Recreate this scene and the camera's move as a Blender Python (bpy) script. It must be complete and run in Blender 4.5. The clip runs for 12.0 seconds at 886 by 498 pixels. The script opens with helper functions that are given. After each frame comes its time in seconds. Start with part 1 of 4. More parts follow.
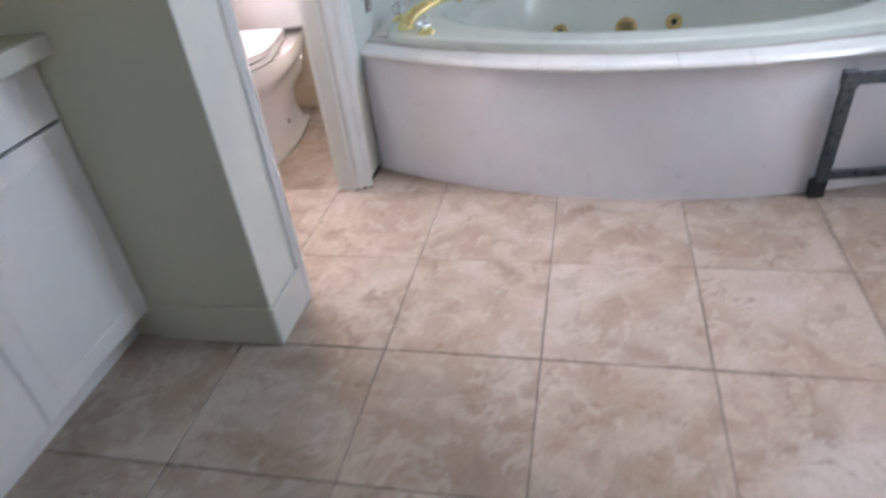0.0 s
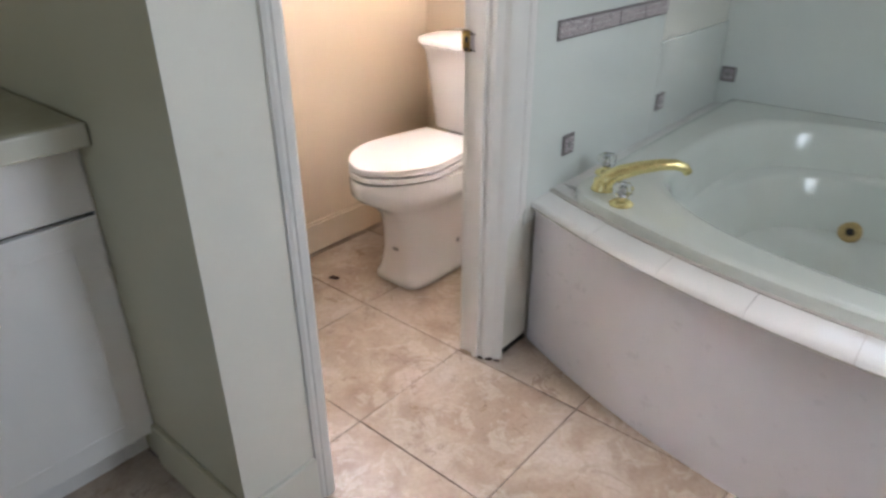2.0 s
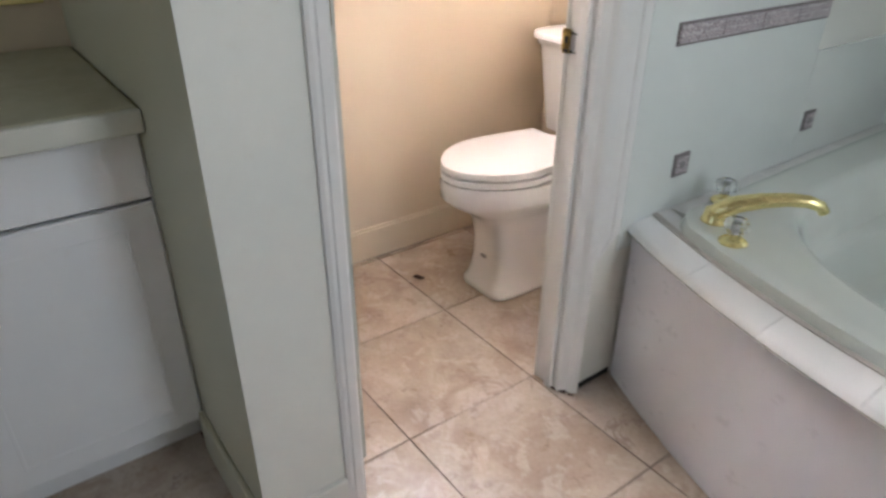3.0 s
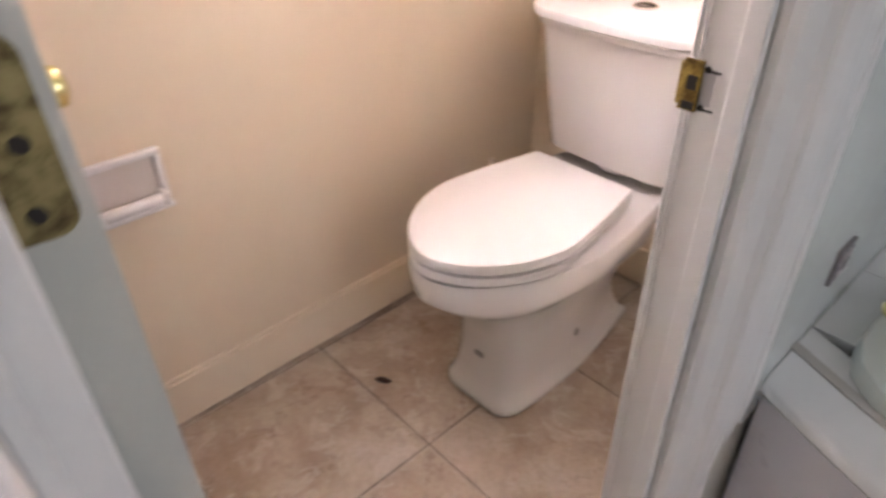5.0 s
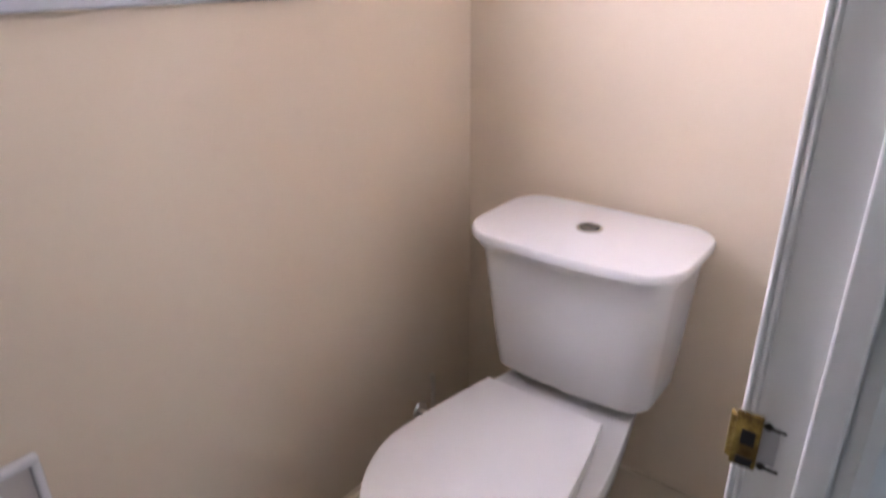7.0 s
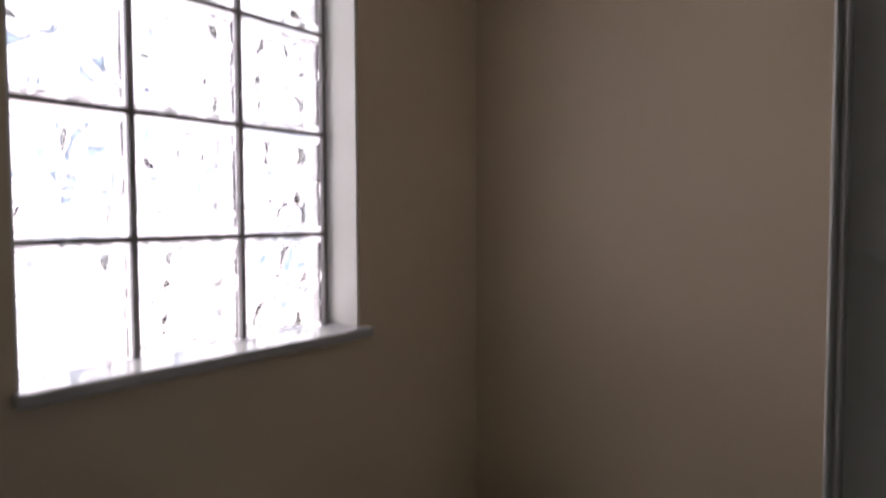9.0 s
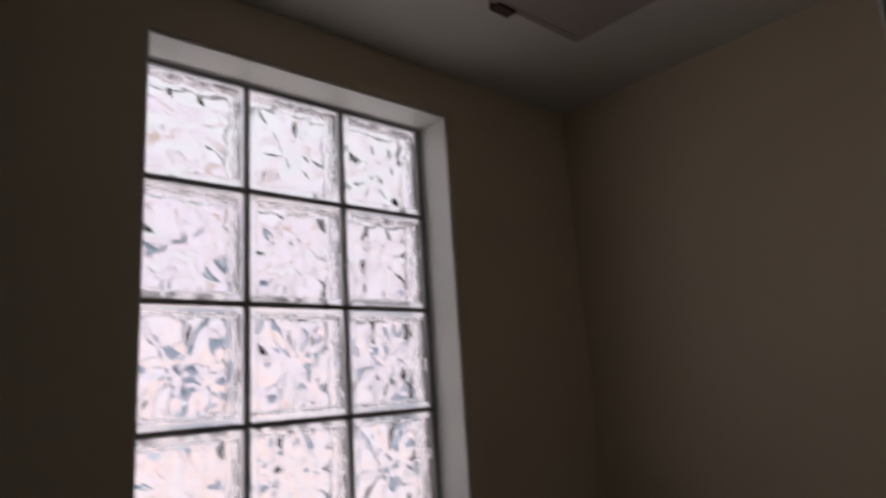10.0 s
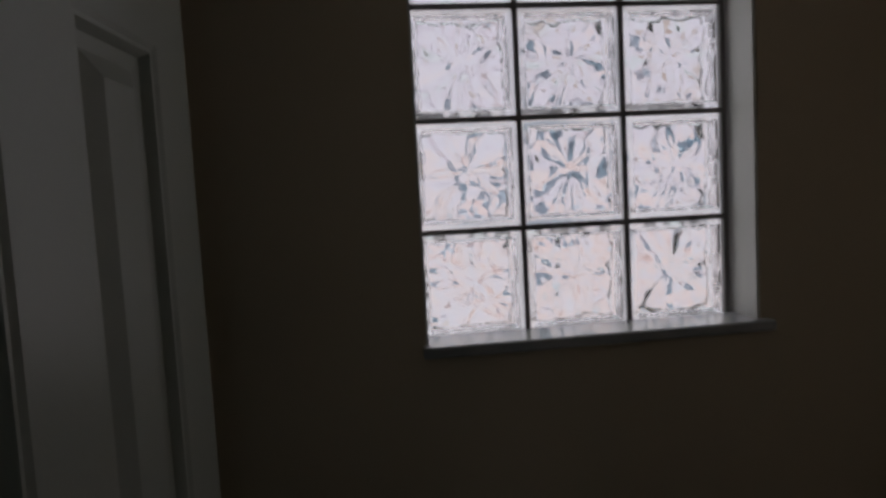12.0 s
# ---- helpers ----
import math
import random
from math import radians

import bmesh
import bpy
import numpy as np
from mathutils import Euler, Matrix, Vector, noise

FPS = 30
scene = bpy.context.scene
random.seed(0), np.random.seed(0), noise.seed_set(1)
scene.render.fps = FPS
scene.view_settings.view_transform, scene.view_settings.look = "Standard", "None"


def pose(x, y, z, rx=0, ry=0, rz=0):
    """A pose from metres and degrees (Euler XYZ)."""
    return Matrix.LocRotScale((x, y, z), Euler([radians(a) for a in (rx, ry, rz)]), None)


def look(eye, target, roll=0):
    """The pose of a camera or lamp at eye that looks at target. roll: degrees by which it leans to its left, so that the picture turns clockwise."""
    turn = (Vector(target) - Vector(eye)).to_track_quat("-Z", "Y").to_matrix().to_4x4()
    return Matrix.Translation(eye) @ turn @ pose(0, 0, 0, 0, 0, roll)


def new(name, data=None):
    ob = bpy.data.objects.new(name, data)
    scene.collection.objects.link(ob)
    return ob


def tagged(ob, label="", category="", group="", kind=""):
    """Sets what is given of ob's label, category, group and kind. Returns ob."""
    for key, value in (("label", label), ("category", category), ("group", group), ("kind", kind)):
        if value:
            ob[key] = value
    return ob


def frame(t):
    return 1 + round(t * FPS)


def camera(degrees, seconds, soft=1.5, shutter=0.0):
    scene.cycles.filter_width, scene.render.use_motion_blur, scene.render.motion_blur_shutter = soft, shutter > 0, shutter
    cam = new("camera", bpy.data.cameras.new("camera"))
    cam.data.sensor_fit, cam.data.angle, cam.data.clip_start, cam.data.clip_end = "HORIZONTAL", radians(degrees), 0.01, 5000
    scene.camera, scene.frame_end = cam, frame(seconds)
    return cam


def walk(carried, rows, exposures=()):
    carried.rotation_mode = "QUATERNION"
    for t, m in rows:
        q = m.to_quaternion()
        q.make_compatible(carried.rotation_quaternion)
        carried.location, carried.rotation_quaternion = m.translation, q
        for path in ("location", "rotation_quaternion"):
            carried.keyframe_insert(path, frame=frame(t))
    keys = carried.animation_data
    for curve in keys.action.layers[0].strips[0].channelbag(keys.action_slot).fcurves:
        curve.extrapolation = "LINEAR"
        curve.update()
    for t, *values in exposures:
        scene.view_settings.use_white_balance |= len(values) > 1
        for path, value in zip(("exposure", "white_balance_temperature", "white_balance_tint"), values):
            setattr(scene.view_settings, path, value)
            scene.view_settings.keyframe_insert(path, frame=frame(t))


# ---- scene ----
cam = camera(68.5, 12.0, 2.6, 0.5)
PATH = [
    (0, (0.104, -1.557, 1.152), (-0.329, 0.031, 0.016), -7.2),
    (0.5, (0.174, -1.39, 1.163), (-0.205, 0.271, 0.114), -3.6),
    (1, (0.138, -1.25, 1.167), (-0.435, 0.415, 0.22), -2.9),
    (1.5, (0.124, -0.992, 1.173), (-0.757, 0.55, 0.254), -0.5),
    (2, (0.196, -0.833, 1.165), (-0.958, 0.514, 0.242), -0.1),
    (2.5, (0.291, -0.695, 1.171), (-1.067, 0.433, 0.231), 0.6),
    (3, (0.179, -0.626, 1.164), (-1.231, 0.415, 0.201), 0.3),
    (3.2, (0.127, -0.596, 1.156), (-1.305, 0.419, 0.196), -0.9),
    (4.8, (-0.437, -0.203, 1.121), (-1.805, 0.767, 0.031), -2.6),
    (5, (-0.512, -0.173, 1.125), (-1.728, 0.93, -0.019), -1.1),
    (5.2, (-0.564, -0.159, 1.131), (-1.659, 1.049, -0.028), 1.2),
    (5.5, (-0.602, -0.118, 1.132), (-1.491, 1.299, 0.036), 6.9),
    (6, (-0.653, -0.117, 1.163), (-1.626, 1.257, 0.082), 3.3),
    (6.5, (-0.701, -0.062, 1.193), (-1.82, 1.283, 0.224), -0.9),
    (7, (-0.73, -0.057, 1.237), (-1.862, 1.388, 0.443), -0.8),
    (7.2, (-0.736, -0.063, 1.255), (-1.866, 1.418, 0.526), -1.0),
    (8.8, (-0.743, -0.075, 1.392), (-1.961, 1.501, 1.201), -0.6),
    (9, (-0.744, -0.069, 1.422), (-1.967, 1.51, 1.323), -0.2),
    (9.5, (-0.74, -0.052, 1.441), (-1.958, 1.522, 1.635), -1.1),
    (10, (-0.717, -0.038, 1.432), (-2.175, 1.269, 1.842), -3.7),
    (10.5, (-0.683, 0.051, 1.44), (-2.41, 0.94, 1.915), -5.5),
    (11, (-0.649, 0.117, 1.462), (-2.596, 0.508, 1.701), -5.4),
    (11.5, (-0.64, 0.12, 1.46), (-2.63, 0.325, 1.457), -3.9),
    (12, (-0.592, 0.134, 1.447), (-2.571, 0.38, 1.294), -3.1),
]
EXPOSURES = [(0.0, 2.74, 5950, 15), (0.5, 2.57, 6100, 15), (1.0, 2.46, 6350, 14), (1.5, 2.44, 6450, 13), (3.2, 2.3, 6450, 12), (5.0, 2.08, 6600, 20), (5.5, 2.12, 6300, 19), (6.0, 1.78, 6150, 20), (6.5, 1.48, 5800, 17), (7.0, 1.22, 5600, 16), (7.2, 1.08, 5600, 15), (8.8, -1.4, 6200, 6), (9.0, -1.88, 6200, 6), (9.5, -2.85, 6250, 6), (10.0, -3.35, 6350, 4), (10.5, -3.62, 6350, 0), (11.0, -3.86, 6150, -2), (12.0, -3.92, 6100, -3)]
walk(cam, [(t, look(eye, aim, roll)) for t, eye, aim, roll in PATH], EXPOSURES)
EAST_POWER, FAR_POWER, NORTH_POWER, TOILET_POWER, OUTSIDE = 2.7, 0.45, 0.5, 2.15, 17.5

# ---- world and lights ----
world = bpy.data.worlds.new("sky")
world.use_nodes = True
scene.world = world
wn = world.node_tree.nodes
sky = wn.new("ShaderNodeTexSky")
sky.sky_type = "NISHITA"
sky.sun_disc = False
sky.sun_elevation, sky.sun_rotation = radians(42), radians(100)
world.node_tree.links.new(sky.outputs["Color"], wn["Background"].inputs["Color"])
wn["Background"].inputs["Strength"].default_value = 0.05


def window_lamp(name, m, width, height, power, color):
    """The sky's light in a window's opening."""
    lamp = bpy.data.lights.new(name, "AREA")
    lamp.shape, lamp.size, lamp.size_y = "RECTANGLE", width, height
    lamp.energy, lamp.color = power, color
    ob = new(name, lamp)
    ob.matrix_world = m
    return ob


window_lamp("daylight_east", look((1.30, 0.11, 1.45), (0.0, 0.08, 1.15)), 0.44, 1.0, EAST_POWER, (0.80, 0.90, 1.0))
window_lamp("daylight_south", look((-0.10, -2.86, 1.45), (-0.05, 0.0, 0.75)), 0.9, 0.95, FAR_POWER, (0.78, 0.88, 1.0))
window_lamp("daylight_north", look((0.35, 1.96, 1.62), (0.35, 0.0, 1.1)), 0.95, 0.6, NORTH_POWER, (0.86, 0.94, 1.0))


window_lamp("daylight_toilet", look((-1.690, 0.517, 1.59), (0.0, 0.517, 1.59)), 0.55, 0.74, TOILET_POWER, (1.0, 0.915, 0.79))


# ---- materials ----
def nodes_of(name):
    mat = bpy.data.materials.new(name)
    mat.use_nodes = True
    nt = mat.node_tree
    return mat, nt, nt.nodes["Principled BSDF"]


def coords(nt, scale, shift=False):
    """Object coordinates at a scale; shift moves them by the object's own random number."""
    tc = nt.nodes.new("ShaderNodeTexCoord")
    mp = nt.nodes.new("ShaderNodeMapping")
    mp.inputs["Scale"].default_value = (scale, scale, scale)
    nt.links.new(tc.outputs["Object"], mp.inputs["Vector"])
    if shift:
        info = nt.nodes.new("ShaderNodeObjectInfo")
        mul = nt.nodes.new("ShaderNodeMath")
        mul.operation = "MULTIPLY"
        mul.inputs[1].default_value = 40.0
        nt.links.new(info.outputs["Random"], mul.inputs[0])
        comb = nt.nodes.new("ShaderNodeCombineXYZ")
        for k in "XYZ":
            nt.links.new(mul.outputs[0], comb.inputs[k])
        nt.links.new(comb.outputs[0], mp.inputs["Location"])
    return mp.outputs["Vector"]


def noise_tex(nt, vec, scale, detail=4.0, rough=0.55, distort=0.0):
    n = nt.nodes.new("ShaderNodeTexNoise")
    n.inputs["Scale"].default_value = scale
    n.inputs["Detail"].default_value = detail
    n.inputs["Roughness"].default_value = rough
    n.inputs["Distortion"].default_value = distort
    nt.links.new(vec, n.inputs["Vector"])
    return n.outputs["Fac"]


def ramp(nt, fac, stops):
    r = nt.nodes.new("ShaderNodeValToRGB")
    el = r.color_ramp.elements
    while len(el) < len(stops):
        el.new(0.5)
    for e, (p, c) in zip(el, stops):
        e.position = p
        e.color = (*c, 1.0) if len(c) == 3 else c
    nt.links.new(fac, r.inputs["Fac"])
    return r.outputs["Color"]


def mix(nt, kind, fac, a, b):
    m = nt.nodes.new("ShaderNodeMix")
    m.data_type, m.blend_type = "RGBA", kind
    if isinstance(fac, float):
        m.inputs["Factor"].default_value = fac
    else:
        nt.links.new(fac, m.inputs["Factor"])
    for sock, v in ((m.inputs[6], a), (m.inputs[7], b)):
        if isinstance(v, tuple):
            sock.default_value = (*v, 1.0)
        else:
            nt.links.new(v, sock)
    return m.outputs[2]


def bump(nt, bsdf, height, strength, distance=0.002):
    b = nt.nodes.new("ShaderNodeBump")
    b.inputs["Strength"].default_value = strength
    b.inputs["Distance"].default_value = distance
    nt.links.new(height, b.inputs["Height"])
    nt.links.new(b.outputs["Normal"], bsdf.inputs["Normal"])


def painted(name, color, rough=0.5, wear=0.06, grain=260.0, relief=0.12, dirt=(0.5, 0.42, 0.33)):
    """Paint or enamel with faint large blotches, scuffs and a roller grain."""
    mat, nt, b = nodes_of(name)
    v = coords(nt, 1.0)
    big = noise_tex(nt, v, 2.2, 3.0, 0.6)
    fine = noise_tex(nt, v, 38.0, 5.0, 0.65)
    dark = tuple(c * (1 - wear) for c in color)
    base = ramp(nt, big, [(0.2, dark), (0.8, color)])
    scuff = ramp(nt, fine, [(0.60, (0, 0, 0)), (0.85, (0.16, 0.16, 0.16))])
    col = mix(nt, "MIX", scuff, base, tuple(c * d * 1.5 for c, d in zip(color, dirt)))
    nt.links.new(col, b.inputs["Base Color"])
    rr = ramp(nt, big, [(0.3, (rough * 0.85,) * 3), (0.7, (min(1, rough * 1.15),) * 3)])
    nt.links.new(rr, b.inputs["Roughness"])
    bump(nt, b, noise_tex(nt, v, grain, 2.0), relief, 0.001)
    return mat


def glossy(name, color, rough=0.12, coat=0.3, wear=0.03):
    mat, nt, b = nodes_of(name)
    v = coords(nt, 1.0)
    big = noise_tex(nt, v, 5.0, 4.0, 0.6)
    dark = tuple(c * (1 - wear) for c in color)
    nt.links.new(ramp(nt, big, [(0.35, dark), (0.7, color)]), b.inputs["Base Color"])
    smear = noise_tex(nt, v, 16.0, 5.0, 0.7)
    nt.links.new(ramp(nt, smear, [(0.35, (rough,) * 3), (0.75, (rough * 2.2,) * 3)]), b.inputs["Roughness"])
    b.inputs["Coat Weight"].default_value = coat
    b.inputs["Coat Roughness"].default_value = 0.06
    return mat


def metal(name, color, rough=0.2, tarnish=(0.2, 0.12, 0.05), amount=0.25):
    mat, nt, b = nodes_of(name)
    v = coords(nt, 1.0)
    n = noise_tex(nt, v, 60.0, 5.0, 0.7)
    mask = ramp(nt, n, [(0.68 - amount * 0.5, (0, 0, 0)), (0.80 - amount * 0.3, (0.8, 0.8, 0.8))])
    nt.links.new(mix(nt, "MIX", mask, color, tarnish), b.inputs["Base Color"])
    b.inputs["Metallic"].default_value = 1.0
    nt.links.new(ramp(nt, n, [(0.3, (rough,) * 3), (0.8, (min(1, rough * 2.5),) * 3)]), b.inputs["Roughness"])
    return mat


def clear_glass(name, rough=0.0, color=(1, 1, 1), ior=1.45):
    mat, nt, b = nodes_of(name)
    b.inputs["Base Color"].default_value = (*color, 1)
    b.inputs["Transmission Weight"].default_value = 1.0
    b.inputs["Roughness"].default_value = rough
    b.inputs["IOR"].default_value = ior
    return mat


def stone_tile(name):
    """Beige-grey stone-look ceramic with soft clouds, sharp veins and pits."""
    mat, nt, b = nodes_of(name)
    v = coords(nt, 1.0, shift=True)
    cloud = noise_tex(nt, v, 4.2, 5.0, 0.58, 0.9)
    col = ramp(nt, cloud, [(0.26, (0.31, 0.235, 0.18)), (0.42, (0.39, 0.305, 0.23)), (0.55, (0.46, 0.38, 0.305)), (0.72, (0.52, 0.455, 0.395))])
    vein = noise_tex(nt, v, 6.0, 6.0, 0.62, 1.1)
    band = nt.nodes.new("ShaderNodeMath")
    band.operation = "SUBTRACT"
    band.inputs[1].default_value = 0.5
    nt.links.new(vein, band.inputs[0])
    ab = nt.nodes.new("ShaderNodeMath")
    ab.operation = "ABSOLUTE"
    nt.links.new(band.outputs[0], ab.inputs[0])
    line = ramp(nt, ab.outputs[0], [(0.0, (1, 1, 1)), (0.010, (0.8, 0.8, 0.8)), (0.020, (0, 0, 0))])
    where = ramp(nt, noise_tex(nt, v, 7.0, 3.0, 0.6), [(0.50, (0, 0, 0)), (0.62, (0.7, 0.7, 0.7))])
    vm = mix(nt, "MULTIPLY", 1.0, line, where)
    col = mix(nt, "MIX", vm, col, (0.26, 0.185, 0.14))
    flake = noise_tex(nt, v, 12.0, 6.0, 0.66, 0.6)
    fm = ramp(nt, flake, [(0.53, (0, 0, 0)), (0.59, (0.46, 0.46, 0.46))])
    col = mix(nt, "MIX", fm, col, (0.56, 0.50, 0.44))
    dk = ramp(nt, noise_tex(nt, v, 13.0, 4.0, 0.6, 0.8), [(0.60, (0, 0, 0)), (0.66, (0.4, 0.4, 0.4))])
    col = mix(nt, "MIX", dk, col, (0.33, 0.245, 0.19))
    speck = noise_tex(nt, v, 90.0, 3.0, 0.6)
    col = mix(nt, "MULTIPLY", 0.35, col, ramp(nt, speck, [(0.35, (0.72, 0.68, 0.64)), (0.6, (1, 1, 1))]))
    nt.links.new(col, b.inputs["Base Color"])
    nt.links.new(ramp(nt, flake, [(0.3, (0.25,) * 3), (0.7, (0.40,) * 3)]), b.inputs["Roughness"])
    bump(nt, b, vein, 0.25, 0.0015)
    return mat


def ornament(name):
    """Grey-mauve relief pattern of small flowers on a pale ground."""
    mat, nt, b = nodes_of(name)
    v = coords(nt, 1.0)
    vo = nt.nodes.new("ShaderNodeTexVoronoi")
    vo.inputs["Scale"].default_value = 62.0
    vo.inputs["Randomness"].default_value = 0.25
    nt.links.new(v, vo.inputs["Vector"])
    n = noise_tex(nt, v, 130.0, 3.0, 0.6)
    a = ramp(nt, vo.outputs["Distance"], [(0.22, (0.64, 0.55, 0.55)), (0.34, (0.24, 0.20, 0.22)), (0.50, (0.56, 0.51, 0.51)), (0.75, (0.70, 0.68, 0.67))])
    col = mix(nt, "MULTIPLY", 0.7, a, ramp(nt, n, [(0.35, (0.55, 0.5, 0.5)), (0.62, (1, 1, 1))]))
    nt.links.new(col, b.inputs["Base Color"])
    b.inputs["Roughness"].default_value = 0.3
    bump(nt, b, vo.outputs["Distance"], 0.4, 0.002)
    return mat


def outdoors(name):
    """Self-lit view outside: painted hazy sky above, pale stucco house fronts with dark openings below."""
    mat = bpy.data.materials.new(name)
    mat.use_nodes = True
    nt = mat.node_tree
    nt.nodes.remove(nt.nodes["Principled BSDF"])
    em = nt.nodes.new("ShaderNodeEmission")
    v = coords(nt, 1.0)
    n = noise_tex(nt, v, 1.7, 3.0, 0.55, 0.4)
    house = ramp(nt, n, [(0.38, (0.16, 0.20, 0.26)), (0.41, (0.55, 0.60, 0.68)), (0.43, (0.84, 0.60, 0.56)), (0.48, (0.94, 0.76, 0.76)), (0.53, (0.95, 0.82, 0.88)), (0.62, (0.94, 0.84, 0.92)), (0.66, (0.62, 0.50, 0.48))])
    pale = ramp(nt, n, [(0.30, (0.26, 0.29, 0.34)), (0.35, (0.58, 0.49, 0.54)), (0.48, (0.68, 0.57, 0.64)), (0.60, (0.70, 0.61, 0.69)), (0.66, (0.48, 0.36, 0.33))])
    split = nt.nodes.new("ShaderNodeSeparateXYZ")
    nt.links.new(v, split.inputs[0])
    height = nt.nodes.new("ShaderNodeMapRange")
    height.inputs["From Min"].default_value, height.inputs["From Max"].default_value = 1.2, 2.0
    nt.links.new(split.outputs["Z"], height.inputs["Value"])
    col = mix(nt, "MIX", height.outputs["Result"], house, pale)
    # whitens the colour with height, for sky glare in the upper blocks
    painted_haze = nt.nodes.new("ShaderNodeMapRange")
    painted_haze.inputs["From Min"].default_value, painted_haze.inputs["From Max"].default_value = 2.1, 3.0
    nt.links.new(split.outputs["Z"], painted_haze.inputs["Value"])
    col = mix(nt, "MIX", painted_haze.outputs["Result"], col, (1.0, 0.97, 1.0))
    m = noise_tex(nt, v, 5.0, 4.0, 0.6, 1.2)
    col = mix(nt, "MULTIPLY", 0.9, col, ramp(nt, m, [(0.34, (0.30, 0.28, 0.30)), (0.40, (0.74, 0.68, 0.70)), (0.46, (0.94, 0.90, 0.92)), (0.57, (1, 1, 1)), (0.62, (0.80, 0.72, 0.70)), (0.68, (0.45, 0.38, 0.36))]))
    col = mix(nt, "MULTIPLY", 1.0, col, (0.96, 0.96, 1.0))
    nt.links.new(col, em.inputs["Color"])
    # daylight on the view comes from the sheet's own glow
    em.inputs["Strength"].default_value = OUTSIDE
    nt.links.new(em.outputs[0], nt.nodes["Material Output"].inputs["Surface"])
    return mat


M_CREAM = painted("cream_wall_paint", (0.69, 0.575, 0.43), 0.55, 0.05)
M_STUB = painted("pale_wall_paint", (0.71, 0.705, 0.64), 0.45, 0.05)
# olive-cream paint, also darkened for the shade on the stub's vanity side
M_OLIVE = painted("shaded_olive_cream_wall_paint", (0.58, 0.545, 0.40), 0.5, 0.06)
M_TRIM = painted("white_trim_paint", (0.71, 0.70, 0.67), 0.32, 0.05, 180.0, 0.08)
M_CEIL = painted("ceiling_paint", (0.60, 0.57, 0.52), 0.8, 0.05, 120.0, 0.5)
M_BASE = painted("cream_baseboard_paint", (0.69, 0.585, 0.445), 0.4, 0.05, 180.0, 0.08)
# white door paint, its colour darkened for the shade beside the bright window
M_DOOR = painted("shaded_white_door_paint", (0.49, 0.50, 0.45), 0.38, 0.05, 160.0, 0.08)
M_VANITY = painted("white_cabinet_enamel", (0.80, 0.80, 0.79), 0.35, 0.05, 120.0, 0.06)
# one cultured marble: top coloured for its dark olive reflection, edge as lit
M_TOP = glossy("shaded_marble_top", (0.50, 0.475, 0.34), 0.42, 0.05, 0.1)
M_TOP_LIT = glossy("lit_marble_edge", (0.62, 0.61, 0.53), 0.35, 0.1, 0.08)
M_WALLTILE = glossy("white_wall_tile", (0.70, 0.73, 0.69), 0.10, 0.4, 0.02)
M_TUB = glossy("white_acrylic", (0.67, 0.70, 0.64), 0.10, 0.35, 0.03)
M_LEDGE = glossy("white_ledge_tile", (0.78, 0.77, 0.74), 0.05, 0.5, 0.04)
M_APRON = glossy("tub_apron_enamel", (0.83, 0.82, 0.85), 0.25, 0.1, 0.05)
M_CERAMIC = glossy("toilet_ceramic", (0.70, 0.675, 0.66), 0.12, 0.4, 0.02)
M_SEAT = painted("toilet_seat_plastic", (0.70, 0.675, 0.66), 0.3, 0.03, 90.0, 0.03)
M_FLOOR = stone_tile("stone_look_floor_tile")
M_GROUT = painted("dark_grout", (0.15, 0.115, 0.095), 0.9, 0.3, 300.0, 0.6)
M_MORTAR = painted("grey_mortar", (0.30, 0.28, 0.27), 0.9, 0.2, 300.0, 0.6)
M_SILL = glossy("marble_sill", (0.50, 0.50, 0.53), 0.08, 0.4, 0.2)
M_ORN = ornament("relief_accent_tile")
M_BORDER = painted("grey_tile_border", (0.22, 0.19, 0.19), 0.35, 0.2)
M_BRASS = metal("polished_brass", (0.78, 0.68, 0.33), 0.14, (0.45, 0.36, 0.14), 0.12)
M_WORN = metal("worn_brass", (0.50, 0.36, 0.10), 0.38, (0.10, 0.055, 0.03), 0.7)
M_JET = metal("aged_brass", (0.56, 0.42, 0.20), 0.30, (0.28, 0.18, 0.08), 0.3)
M_BRONZE = metal("dull_bronze", (0.30, 0.25, 0.12), 0.42, (0.10, 0.07, 0.04), 0.4)
M_CHROME = metal("chrome", (0.72, 0.73, 0.75), 0.10, (0.3, 0.3, 0.32), 0.05)
M_BUTTON = metal("dark_chrome", (0.30, 0.31, 0.33), 0.12, (0.08, 0.08, 0.09), 0.3)
M_MIRROR = metal("mirror_silver", (0.86, 0.87, 0.87), 0.02, (0.6, 0.6, 0.6), 0.0)
M_STEEL = metal("grey_painted_steel", (0.16, 0.18, 0.20), 0.5, (0.06, 0.06, 0.07), 0.3)
M_ACRYLIC = clear_glass("clear_acrylic", 0.03, (0.95, 0.96, 0.97), 1.46)
M_BLOCK = clear_glass("glass_block", 0.0, (0.96, 0.975, 0.97), 1.45)
M_RIM = clear_glass("pressed_glass_rim", 0.30, (0.93, 0.97, 0.95), 1.38)
M_HOLE = painted("dark_hole", (0.02, 0.016, 0.012), 0.8, 0.1)
M_MARK = painted("grey_mark", (0.30, 0.28, 0.28), 0.5, 0.2)
M_MARK_PALE = painted("bare_metal_patch", (0.50, 0.48, 0.48), 0.4, 0.3)
# darker copy of the ceramic, with the recess's shade in its colour
M_RECESS = painted("shaded_recess_ceramic", (0.58, 0.52, 0.47), 0.4, 0.1)
M_DEBRIS = painted("brown_debris", (0.06, 0.03, 0.02), 0.8, 0.3)
